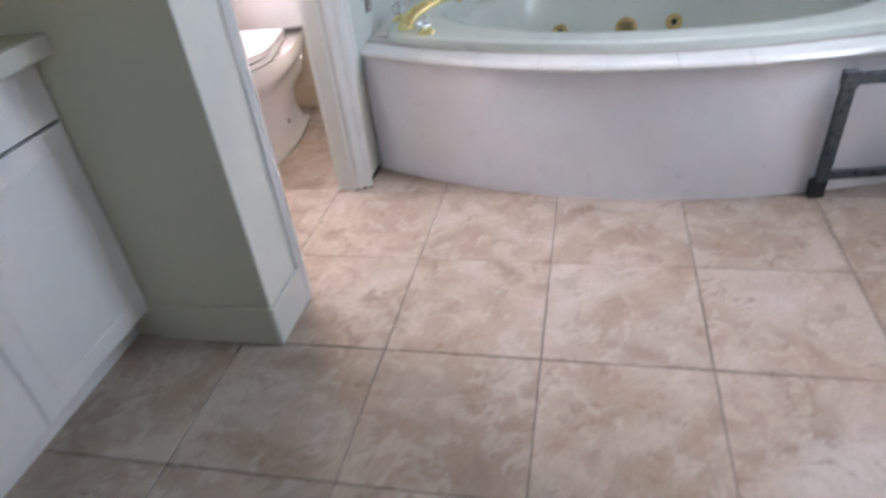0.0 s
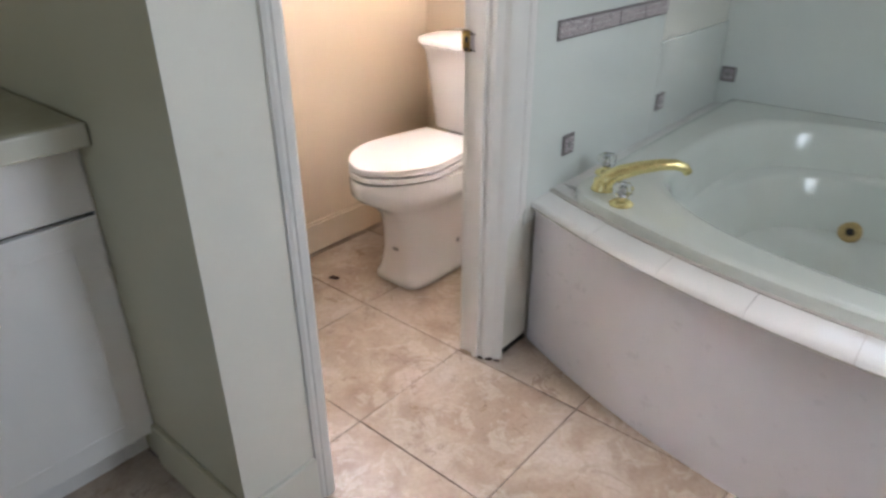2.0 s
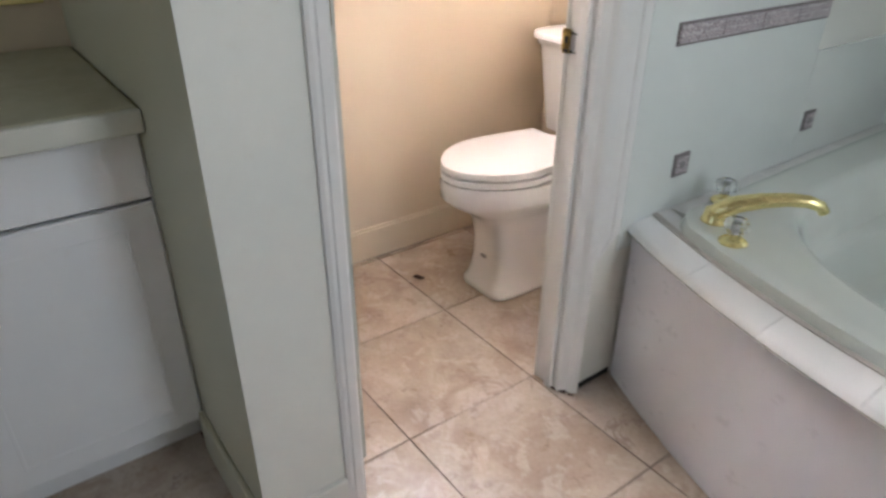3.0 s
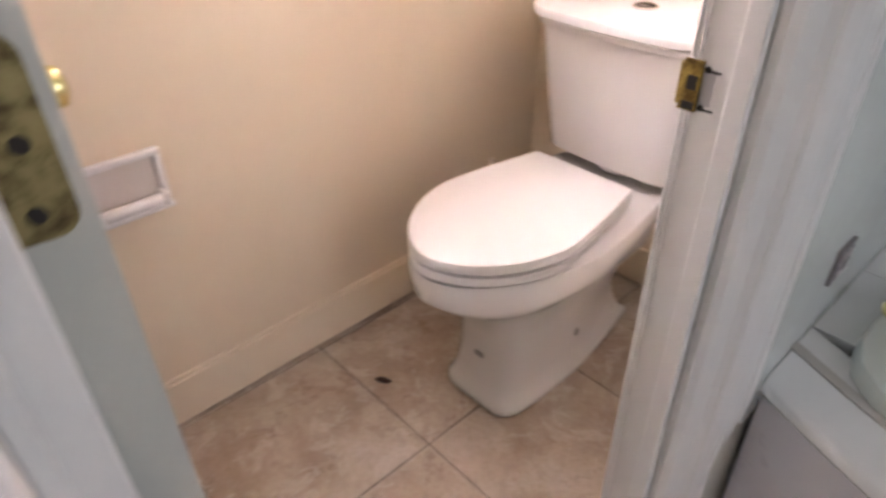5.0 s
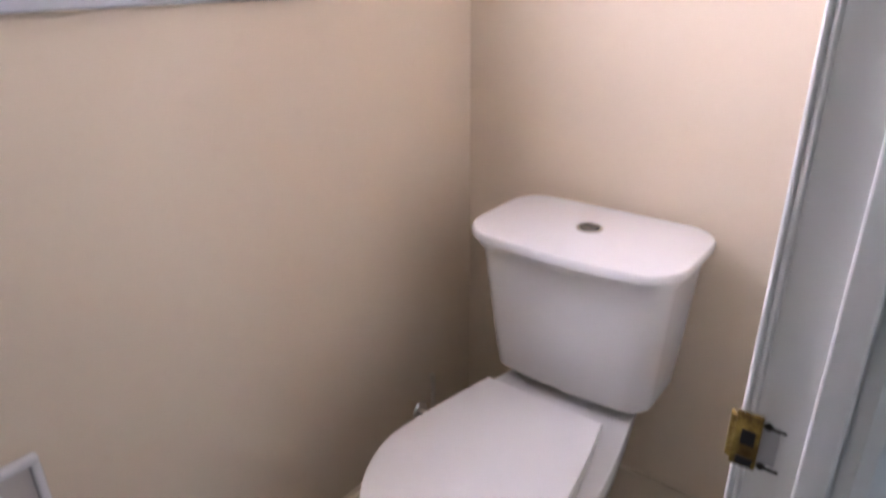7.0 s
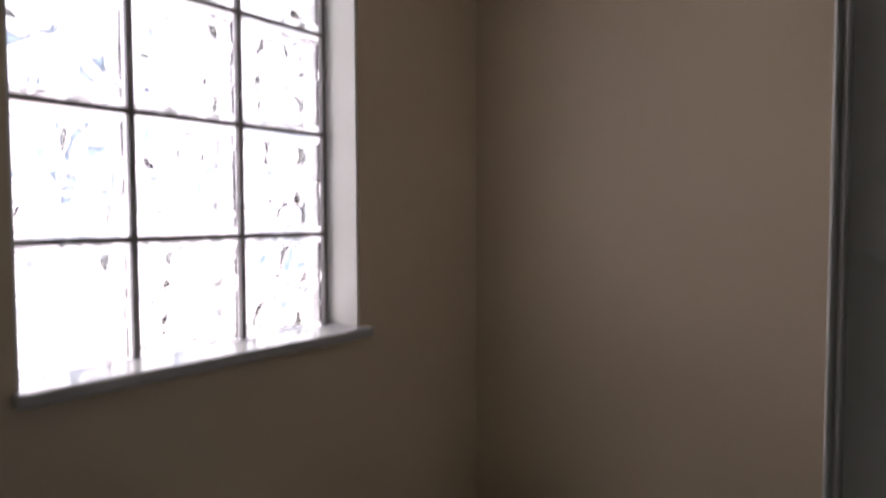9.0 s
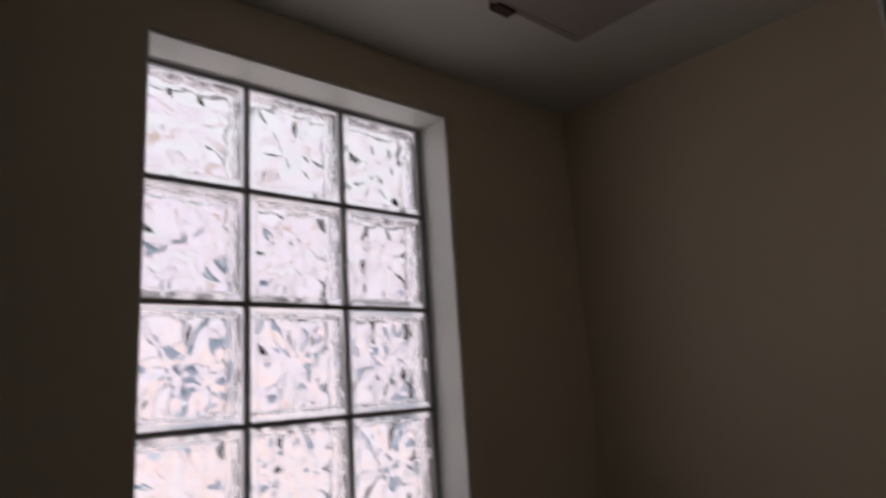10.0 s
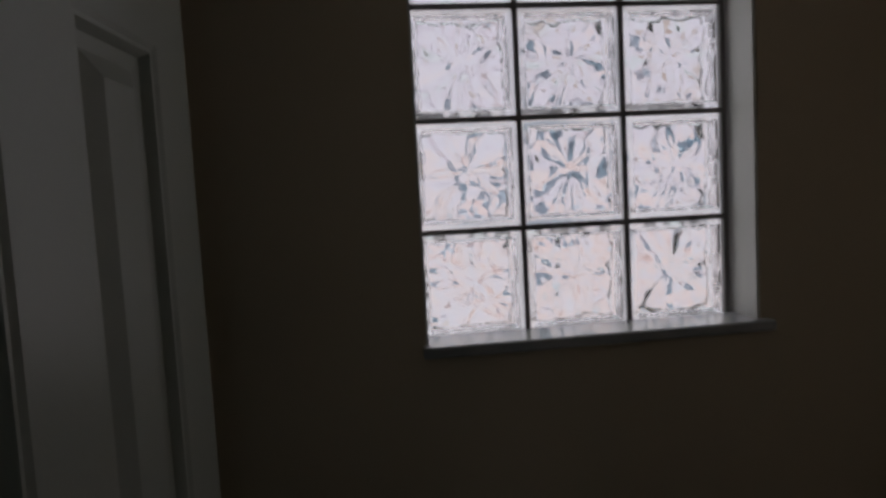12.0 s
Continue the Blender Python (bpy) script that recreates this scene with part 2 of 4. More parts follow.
M_PIPE = glossy("cream_plastic", (0.66, 0.58, 0.47), 0.3, 0.1)
M_PILLOW = glossy("white_vinyl", (0.70, 0.72, 0.70), 0.3, 0.1)
M_GREYV = glossy("grey_vinyl", (0.40, 0.42, 0.40), 0.35, 0.1)
M_VENT = painted("dull_vent_paint", (0.36, 0.31, 0.28), 0.6, 0.2)
M_BLACK = painted("black_plastic", (0.03, 0.03, 0.03), 0.5, 0.1)
M_OUT = outdoors("bright_outdoors")
M_CAULK = painted("stained_caulk", (0.62, 0.58, 0.52), 0.8, 0.5)


# ---- mesh helpers ----
def mesh_ob(name, bm, mat, smooth=False):
    me = bpy.data.meshes.new(name)
    bmesh.ops.recalc_face_normals(bm, faces=bm.faces[:])
    bm.to_mesh(me)
    bm.free()
    if smooth:
        for p in me.polygons:
            p.use_smooth = True
        me.set_sharp_from_angle(angle=radians(40))
    me.materials.append(mat)
    return new(name, me)


def part(name, bm, mat, parent, label="", smooth=False):
    ob = mesh_ob(name, bm, mat, smooth)
    ob.parent = parent
    if label:
        tagged(ob, label)
    return ob


def thing(name, place=(0, 0, 0), rz=0.0):
    ob = new(name)
    ob.empty_display_size = 0.05
    ob.matrix_world = pose(*place, 0, 0, rz)
    return ob


def add_box(bm, x0, x1, y0, y1, z0, z1, bevel=0.0, segs=2):
    r = bmesh.ops.create_cube(bm, size=1.0)
    vs = r["verts"]
    bmesh.ops.scale(bm, vec=(x1 - x0, y1 - y0, z1 - z0), verts=vs)
    bmesh.ops.translate(bm, vec=((x0 + x1) / 2, (y0 + y1) / 2, (z0 + z1) / 2), verts=vs)
    if bevel > 0:
        es = list({e for v in vs for e in v.link_edges})
        bmesh.ops.bevel(bm, geom=es, offset=bevel, segments=segs, affect="EDGES", profile=0.5)
    return bm


def box(x0, x1, y0, y1, z0, z1, bevel=0.0, segs=2):
    return add_box(bmesh.new(), x0, x1, y0, y1, z0, z1, bevel, segs)


def boxes(rows, bevel=0.0):
    bm = bmesh.new()
    for r in rows:
        add_box(bm, *r, bevel)
    return bm


def loft(rings, cap0=True, cap1=True, closed=True):
    """A skin over rings of points, each ring a list of as many places."""
    bm = bmesh.new()
    vs = [[bm.verts.new(p) for p in ring] for ring in rings]
    n = len(rings[0])
    for a, b in zip(vs, vs[1:]):
        for i in range(n if closed else n - 1):
            j = (i + 1) % n
            bm.faces.new((a[i], a[j], b[j], b[i]))
    if cap0:
        bm.faces.new(list(reversed(vs[0])))
    if cap1:
        bm.faces.new(vs[-1])
    return bm


def lathe(profile, n=28, cap0=True, cap1=True):
    """A turned body round z from (radius, height) pairs."""
    return loft([[(r * math.cos(2 * math.pi * i / n), r * math.sin(2 * math.pi * i / n), z) for i in range(n)] for r, z in profile], cap0, cap1)


def moved(bm, m):
    bmesh.ops.transform(bm, matrix=m, verts=bm.verts[:])
    return bm


def tube(points, radii, n=14):
    """A round tube along points with a radius at each."""
    rings = []
    pts = [Vector(p) for p in points]
    for i, p in enumerate(pts):
        d = (pts[min(i + 1, len(pts) - 1)] - pts[max(i - 1, 0)]).normalized()
        side = d.cross(Vector((0, 0, 1)))
        if side.length < 1e-4:
            side = Vector((1, 0, 0))
        side.normalize()
        up = side.cross(d)
        rings.append([tuple(p + radii[i] * (math.cos(2 * math.pi * k / n) * side + math.sin(2 * math.pi * k / n) * up)) for k in range(n)])
    return loft(rings)


def prism(outline, z0, z1):
    """An upright body over a plan outline."""
    return loft([[(x, y, z0) for x, y in outline], [(x, y, z1) for x, y in outline]])


# ---- setting: floor, walls, ceilings ----
X_WIN, X_WC, X_BATH = -1.62, -0.797, -0.69
Y_BACK, Y_SOUTH = 1.19, -0.285
JAMB_L, JAMB_R = -0.188, 0.415
Y_STUB = -0.397
XV = -1.05
X_EAST, Y_TUB, Y_FAR = 1.27, 1.90, -2.9
WC_TOP, BATH_TOP, HEAD = 2.058, 2.42, 1.99
WY0, WY1, WZ0, WZ1 = 0.226, 0.805, 1.201, 1.965

floor = tagged(mesh_ob("floor", box(-1.95, 1.55, -3.1, 2.1, -0.12, -0.004), M_GROUT), "dark grout bed under stone-look floor tiles", "floor", kind="structure")

wall_west = tagged(mesh_ob("wall_west", boxes([
    (X_WIN - 0.13, X_WIN, -3.1, WY0, -0.1, 2.5), (X_WIN - 0.13, X_WIN, WY1, 2.1, -0.1, 2.5),
    (X_WIN - 0.13, X_WIN, WY0, WY1, -0.1, WZ0), (X_WIN - 0.13, X_WIN, WY0, WY1, WZ1, 2.5)]), M_CREAM),
    "cream painted wall with a window opening", "wall", kind="structure")
wall_toilet_back = tagged(mesh_ob("wall_toilet_back", box(X_WIN, X_WC, Y_BACK, Y_BACK + 0.1, -0.1, 2.45), M_CREAM),
    "cream painted wall behind the toilet", "wall", kind="structure")
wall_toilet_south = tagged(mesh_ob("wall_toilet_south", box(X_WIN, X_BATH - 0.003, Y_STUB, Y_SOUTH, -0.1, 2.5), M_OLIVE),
    "olive-cream painted stub wall beside the vanity, coloured darker for shade", "wall", kind="structure")
wall_partition = tagged(mesh_ob("wall_partition", boxes([
    (X_BATH - 0.003, X_BATH, Y_STUB, Y_SOUTH, -0.1, 2.5),
    (X_WC, X_BATH, Y_SOUTH, JAMB_L - 0.02, -0.1, 2.5), (X_WC, X_BATH, JAMB_R + 0.02, 2.1, -0.1, 2.5),
    (X_WC, X_BATH, JAMB_L - 0.02, JAMB_R + 0.02, HEAD + 0.02, 2.5)]), M_STUB),
    "pale painted partition with the toilet room doorway", "wall", kind="structure")
wall_tub_back = tagged(mesh_ob("wall_tub_back", boxes([
    (X_BATH, -0.13, Y_TUB, Y_TUB + 0.15, -0.1, 2.5), (0.83, X_EAST, Y_TUB, Y_TUB + 0.15, -0.1, 2.5),
    (-0.13, 0.83, Y_TUB, Y_TUB + 0.15, -0.1, 1.32), (-0.13, 0.83, Y_TUB, Y_TUB + 0.15, 1.93, 2.5)]), M_WALLTILE),
    "glossy white tiled wall behind the bathtub", "wall", kind="structure")
wall_east = tagged(mesh_ob("wall_east", boxes([(X_EAST, X_EAST + 0.15, a, b, c, d) for a, b, c, d in (
    (-3.1, -0.13, -0.1, 2.5), (0.35, 2.1, -0.1, 2.5),
    (-0.13, 0.35, -0.1, 0.93), (-0.13, 0.35, 1.97, 2.5))]), M_STUB),
    "pale painted outer wall of the bathroom", "wall", kind="structure")
wall_south = tagged(mesh_ob("wall_south", boxes([(X_WIN, -0.6, -3.1, Y_FAR, -0.1, 2.5), (0.4, X_EAST, -3.1, Y_FAR, -0.1, 2.5), (-0.6, 0.4, -3.1, Y_FAR, -0.1, 0.93), (-0.6, 0.4, -3.1, Y_FAR, 1.97, 2.5)]), M_STUB), "pale painted far bathroom wall", "wall", kind="structure")
ceiling_toilet = tagged(mesh_ob("ceiling_toilet", box(X_WIN - 0.02, X_WC + 0.06, Y_SOUTH - 0.05, Y_BACK + 0.05, WC_TOP, WC_TOP + 0.1), M_CEIL), "dull off-white painted ceiling", "ceiling", kind="structure")
ceiling_bath = tagged(mesh_ob("ceiling_bath", box(X_WIN - 0.05, X_EAST + 0.1, -3.05, 2.05, BATH_TOP, BATH_TOP + 0.08), M_CEIL), "dull off-white painted ceiling", "ceiling", kind="structure")

# white tile lining beside the tub: tall next to the doorway, low further in
tile_side = tagged(mesh_ob("tile_surround", boxes([
    (X_BATH, X_BATH + 0.009, 0.535, 1.285, 0.40, 1.55), (X_BATH, X_BATH + 0.009, 1.285, Y_TUB, 0.40, 0.785)], 0.002), M_WALLTILE),
    "glossy white wall tile surround beside the bathtub", "wall tile", kind="structure")


def accent(y, z, along, parent):
    """A small relief accent tile: border, field and boss; along: the wall that it sits on."""
    s = 0.029
    a = box(-s, s, -0.004, 0.004, -s, s, 0.0015)
    b = box(-s * 0.72, s * 0.72, -0.006, 0.006, -s * 0.72, s * 0.72, 0.001)
    m = pose(X_BATH + 0.010, y, z, 0, 0, 90) if along == "side" else pose(y, Y_TUB - 0.002, z)
    t = part("accent_tile", moved(a, m), M_BORDER, parent, "small square grey relief accent tile")
    f = part("tile_relief", moved(b, m), M_ORN, t)
    c = box(-s * 0.3, s * 0.3, -0.008, 0.008, -s * 0.3, s * 0.3, 0.001)
    part("tile_boss", moved(c, m), M_MARK, t)


for yy in (0.728, 1.333):
    accent(yy, 0.583, "side", tile_side)
for xx in (-0.645, -0.05, 0.575, 1.215):
    accent(xx, 0.585, "back", wall_tub_back)
band = part("accent_band", box(X_BATH + 0.004, X_BATH + 0.013, 0.628, 1.278, 0.874, 0.924, 0.001), M_BORDER, tile_side, "mauve and grey relief tile band")
for k in range(4):
    part("tile_relief", box(X_BATH + 0.005, X_BATH + 0.0165, 0.631 + k * 0.1615, 0.631 + k * 0.1615 + 0.158, 0.880, 0.918, 0.001), M_ORN, band)

# baseboards
def baseboard(name, outline_rows, label):
    return tagged(mesh_ob(name, boxes(outline_rows, 0.003), M_OLIVE if "stub_side" in name else M_STUB if "stub" in name else M_BASE), label, "baseboard", kind="structure")


baseboard("baseboard_stub_end", [(X_BATH, X_BATH + 0.012, Y_STUB - 0.012, -0.228, 0.0, 0.122)], "white painted baseboard on the stub wall")
# takes the stub face's shaded colour
baseboard("baseboard_stub_side", [(XV - 0.001, X_BATH - 0.001, Y_STUB - 0.012, Y_STUB, 0.0, 0.122)], "olive-cream painted baseboard beside the vanity, coloured darker for shade")
baseboard("baseboard_window_wall", [(X_WIN, X_WIN + 0.012, Y_SOUTH, Y_BACK, 0.006, 0.118), (X_WIN, X_WIN + 0.008, Y_SOUTH, Y_BACK, 0.118, 0.128)], "white painted baseboard under the window")
baseboard("baseboard_toilet_back", [(X_WIN + 0.013, X_WC - 0.013, Y_BACK - 0.012, Y_BACK, 0.006, 0.118)], "white painted baseboard behind the toilet")
baseboard("baseboard_partition", [(X_WC - 0.012, X_WC, 0.50, Y_BACK - 0.013, 0.006, 0.118)], "white painted baseboard in the toilet room")

# door frame of the toilet room
frame_ob = tagged(thing("door_frame"), "white painted wooden door frame of the toilet room", "door frame", kind="structure")
part("jamb", box(X_WC - 0.004, X_BATH + 0.002, JAMB_L - 0.02, JAMB_L, 0.0, HEAD, 0.002), M_TRIM, frame_ob)
part("jamb", box(X_WC - 0.004, -0.733, JAMB_R, JAMB_R + 0.02, 0.0, HEAD, 0.002), M_TRIM, frame_ob)
part("hinge_jamb", box(X_WC - 0.004, -0.757, JAMB_L + 0.0005, JAMB_L + 0.033, 0.0, HEAD, 0.002), M_TRIM, frame_ob)
part("head_jamb", box(X_WC - 0.004, X_BATH + 0.002, JAMB_L - 0.02, JAMB_R + 0.02, HEAD, HEAD + 0.02, 0.002), M_TRIM, frame_ob)
part("door_stop", box(-0.768, -0.738, JAMB_L, JAMB_L + 0.011, 0.0, HEAD, 0.002), M_TRIM, frame_ob)
part("door_stop", box(-0.757, -0.735, JAMB_R - 0.011, JAMB_R, 0.0, HEAD, 0.002), M_TRIM, frame_ob)
part("casing", prism([(X_BATH, -0.228), (X_BATH + 0.008, -0.228), (X_BATH + 0.011, -0.221), (X_BATH + 0.011, -0.214), (X_BATH + 0.014, -0.211), (X_BATH + 0.014, -0.196), (X_BATH + 0.011, -0.190), (X_BATH, -0.190)], 0.0, HEAD + 0.04), M_TRIM, frame_ob)
CASING = [(-0.735, 0.417), (-0.722, 0.412), (-0.712, 0.416), (-0.700, 0.430), (-0.686, 0.438), (-0.679, 0.448), (-0.676, 0.460),
          (-0.676, 0.488), (-0.682, 0.493), (-0.682, 0.500), (-0.677, 0.505), (-0.677, 0.527), (-0.684, 0.533), (-0.735, 0.533)]
# cut back below the tub's ledge, with a slanted shoulder
NARROW = [(x, y if y < 0.446 else 0.446 + (y - 0.446) * 0.04) for x, y in CASING]
part("casing", loft([[(x, y, z) for x, y in prof] for prof, z in ((NARROW, 0.0), (NARROW, 0.392), (CASING, 0.455), (CASING, HEAD + 0.04))]), M_TRIM, frame_ob)
part("casing", box(X_BATH, X_BATH + 0.014, -0.228, 0.533, HEAD + 0.04, HEAD + 0.09, 0.003), M_TRIM, frame_ob)
for bx in (-0.8015, -0.7955):
    part("edge_bead", prism([(bx + 0.0026 * math.cos(radians(a)), JAMB_R + 0.0004 - 0.0026 * math.sin(radians(a))) for a in range(0, 181, 20)], 0.0, HEAD), M_TRIM, frame_ob, "", True)
part("edge_bead", prism([(X_WC - 0.003, 0.4365), (X_WC - 0.006, 0.440), (X_WC - 0.006, 0.447), (X_WC - 0.003, 0.452), (X_WC + 0.001, 0.452), (X_WC + 0.001, 0.4365)], 0.0, HEAD), M_TRIM, frame_ob)

rng_c = random.Random(11)
for k in range(9):
    cx, cy = -0.737 + 0.0075 * k, 0.404 + 0.0035 * k + rng_c.uniform(-0.003, 0.003)
    w = rng_c.uniform(0.004, 0.010)
    part("flaked_caulk", box(cx - 0.006, cx + 0.003, cy, cy + w, 0.0, rng_c.uniform(0.002, 0.006), 0.001, 1), M_DEBRIS if k % 3 else M_CAULK, frame_ob)
# thin dark strip laid on the wall, painted as the gap's shade
part("wall_gap", box(X_BATH - 0.001, X_BATH + 0.0015, 0.452, 0.582, 0.0, 0.019), M_HOLE, wall_partition, "near-black strip for the shade in the gap at the floor")

# strike plate on the latch-side jamb
strike = tagged(thing("strike_plate"), "worn brass strike plate screwed to the door jamb", "strike plate")
part("plate", box(-0.8065, -0.7865, JAMB_R - 0.0042, JAMB_R - 0.0004, 0.866, 0.917, 0.0012), M_WORN, strike)
part("lip", prism([(-0.8045, 0.4108), (-0.810, 0.4125), (-0.8115, 0.4165), (-0.8095, 0.4185), (-0.808, 0.4150), (-0.8045, 0.4135)], 0.871, 0.912), M_WORN, strike)
part("bare_patch", box(-0.7864, -0.774, JAMB_R - 0.0012, JAMB_R - 0.0002, 0.874, 0.911, 0.0004), M_MARK_PALE, strike, "pale bare metal worn through the paint")
part("latch_hole", box(-0.8005, -0.790, JAMB_R - 0.0050, JAMB_R - 0.0040, 0.888, 0.902, 0.0004), M_HOLE, strike)
part("latch_hole", box(-0.8015, -0.789, JAMB_R - 0.0050, JAMB_R - 0.0040, 0.868, 0.876, 0.0004), M_HOLE, strike)
for z in (0.9095, 0.8715):
    part("screw", moved(lathe([(0.0036, 0), (0.0032, 0.0012), (0.0, 0.0015)], 12, True, False), pose(-0.783, JAMB_R - 0.0010, z, 90)), M_HOLE, strike)
    part("screw_slot", box(-0.781, -0.770, JAMB_R - 0.0016, JAMB_R - 0.0001, z - 0.0022, z - 0.0002), M_HOLE, strike)

# ---- glass block window ----
window_1 = tagged(thing("window_1"), "glass block window with twelve wavy clear blocks", "window", kind="structure")
BY = [0.227, 0.4155, 0.604, 0.7915]
BZ = [1.2, 1.3895, 1.579, 1.7685, 1.958]
X_GL = X_WIN - 0.077
rows = []
for k, y in enumerate(BY):
    rows.append((X_GL - 0.016, X_GL - 0.004, y - 0.005, y + 0.005, BZ[0], BZ[4]))
for z in BZ:
    for a, b in zip(BY, BY[1:]):
        rows.append((X_GL - 0.016, X_GL - 0.004, a + 0.005, b - 0.005, z - 0.005, z + 0.005))
part("mortar_grid", boxes(rows), M_MORTAR, window_1, "dark grey mortar joints between the glass blocks")


def block_mesh(name, seed, w, h):
    """One glass block: flat rim, bevelled well, and a wavy fan-shaped front; the back wavy too."""
    n = 56
    bm = bmesh.new()

    def skin(x_face, sign, ph):
        grid = []
        for i in range(n + 1):
            row = []
            for j in range(n + 1):
                u, v = i / n * 2 - 1, j / n * 2 - 1
                d = min(1 - abs(u), 1 - abs(v))
                edge_wave = 0.035 * noise.noise(Vector((u * 3.1 + seed, v * 3.1, ph)))
                well = min(1.0, max(0.0, (d - 0.13 - edge_wave) / 0.035))
                rim = max(0.0, 1 - d / 0.05) ** 2
                p = Vector((u * 1.5 + seed * 3.1, v * 1.5 + ph, seed * 1.7 + ph))
                wob = noise.noise(p * 0.8) * 0.8 + noise.noise(p * 1.7) * 0.3
                spoke = abs(math.sin(3.0 * math.atan2(v + 0.2 * wob, u + 0.2 * wob) + 1.6 * wob + seed))
                fold = 1 - abs(noise.noise(p * 1.2 + Vector((7, 3, 1)))) * 2.2
                dep = well * (0.0085 + 0.0050 * wob + 0.0062 * spoke * min(1.0, 2.2 * math.hypot(u, v)) + 0.0045 * fold + 0.0012 * noise.noise(p * 4.0))
                x = x_face - sign * (dep + 0.002 * rim)
                row.append(bm.verts.new((x, u * w / 2, v * h / 2)))
            grid.append(row)
        for i in range(n):
            for j in range(n):
                f = bm.faces.new((grid[i][j], grid[i + 1][j], grid[i + 1][j + 1], grid[i][j + 1]))
                f.material_index = 1 if min(i, j, n - 1 - i, n - 1 - j) < 3 else 0
        return grid

    f = skin(0.0, 1, 0.0)
    b = skin(-0.062, -1, 5.0)
    edge = lambda g: [g[i][0] for i in range(n)] + [g[n][j] for j in range(n)] + [g[i][n] for i in range(n, 0, -1)] + [g[0][j] for j in range(n, 0, -1)]
    ef, eb = edge(f), edge(b)
    for i in range(len(ef)):
        j = (i + 1) % len(ef)
        bm.faces.new((ef[i], ef[j], eb[j], eb[i])).material_index = 1
    bmesh.ops.recalc_face_normals(bm, faces=bm.faces[:])
    me = bpy.data.meshes.new(name)
    bm.to_mesh(me)
    bm.free()
    for p in me.polygons:
        p.use_smooth = True
    me.set_sharp_from_angle(angle=radians(50))
    me.materials.append(M_BLOCK)
    me.materials.append(M_RIM)
    return me


kinds = [block_mesh("glass_block", s, 0.1790, 0.1800) for s in (1, 2, 3, 4)]
for i in range(3):
    for j in range(4):
        ob = new("glass_block", kinds[(i * 3 + j * 2 + (j > 1)) % 4])
        ob.parent = window_1
        ob.matrix_basis = pose(X_GL, (BY[i] + BY[i + 1]) / 2, (BZ[j] + BZ[j + 1]) / 2)
        ob.visible_shadow = False
reveal = part("reveal", boxes([(X_WIN - 0.13, X_WIN - 0.002, WY1 - 0.006, WY1 - 0.0005, WZ0, WZ1), (X_WIN - 0.13, X_WIN - 0.002, WY0 + 0.0005, WY0 + 0.0045, WZ0, WZ1), (X_WIN - 0.13, X_WIN - 0.002, WY0 + 0.005, WY1 - 0.007, WZ1 - 0.005, WZ1 - 0.0005)]), M_TRIM, window_1, "white painted window reveal")
part("window_sill", box(X_WIN - 0.076, X_WIN + 0.022, WY0 - 0.006, WY1 + 0.016, WZ0 - 0.006, WZ0 + 0.013, 0.004), M_SILL, window_1, "grey veined marble window sill")

backdrop = tagged(mesh_ob("backdrop", box(-3.02, -3.00, -2.4, 3.6, -1.2, 4.6), M_OUT), "glowing backdrop sheet painted as pale house fronts outside the window", "backdrop", kind="structure")

# bathroom windows that give the daylight
def plain_window(name, vertical_rows, label):
    w = tagged(thing(name), label, "window", kind="structure")
    for r in vertical_rows:
        part("window_frame", box(*r, 0.003), M_TRIM, w)
    return w


plain_window("window_2", [(X_EAST + 0.002, X_EAST + 0.022, -0.10 + k * 0.21 - 0.012, -0.10 + k * 0.21 + 0.012, 0.93, 1.97) for k in range(3)], "white framed bathroom window")
plain_window("window_4", [(-0.58 + k * 0.32 - 0.02, -0.58 + k * 0.32 + 0.02, Y_FAR - 0.022, Y_FAR - 0.002, 0.93, 1.97) for k in range(4)], "white framed bathroom window")
plain_window("window_3", [(-0.13 + k * 0.16 - 0.012, -0.13 + k * 0.16 + 0.012, Y_TUB + 0.02, Y_TUB + 0.05, 1.32, 1.93) for k in range(7)], "white slatted window over the bathtub")

# ---- the door, open into the toilet room ----
D_ANG = 5.9
door = tagged(thing("door_1", (-0.808, -0.153, 0.0), 180 - D_ANG), "white panelled wooden door standing open", "door", kind="structure")
DW, DH, DT = 0.595, 1.975, 0.035
# local x runs along the door from the hinge; local -y faces the room
def door_leaf():
    bm = bmesh.new()
    st, rail = 0.082, 0.10
    cols = [(st, DW / 2 - 0.052), (DW / 2 + 0.052, DW - st)]
    rws = [(0.20, 0.76), (0.91, 1.622), (1.710, 1.86)]
    xs = [0, cols[0][0], cols[0][1], cols[1][0], cols[1][1], DW]
    zs = [0.012, rws[0][0], rws[0][1], rws[1][0], rws[1][1], rws[2][0], rws[2][1], DH]
    for i in range(5):
        for j in range(7):
            hole = i in (1, 3) and j in (1, 3, 5)
            if not hole:
                add_box(bm, xs[i], xs[i + 1], -DT, 0, zs[j], zs[j + 1])
    bmesh.ops.remove_doubles(bm, verts=bm.verts[:], dist=1e-5)
    return bm, cols, rws


bm, cols, rws = door_leaf()
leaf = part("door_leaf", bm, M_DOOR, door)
leaf.matrix_basis = pose(0, 0, 0)
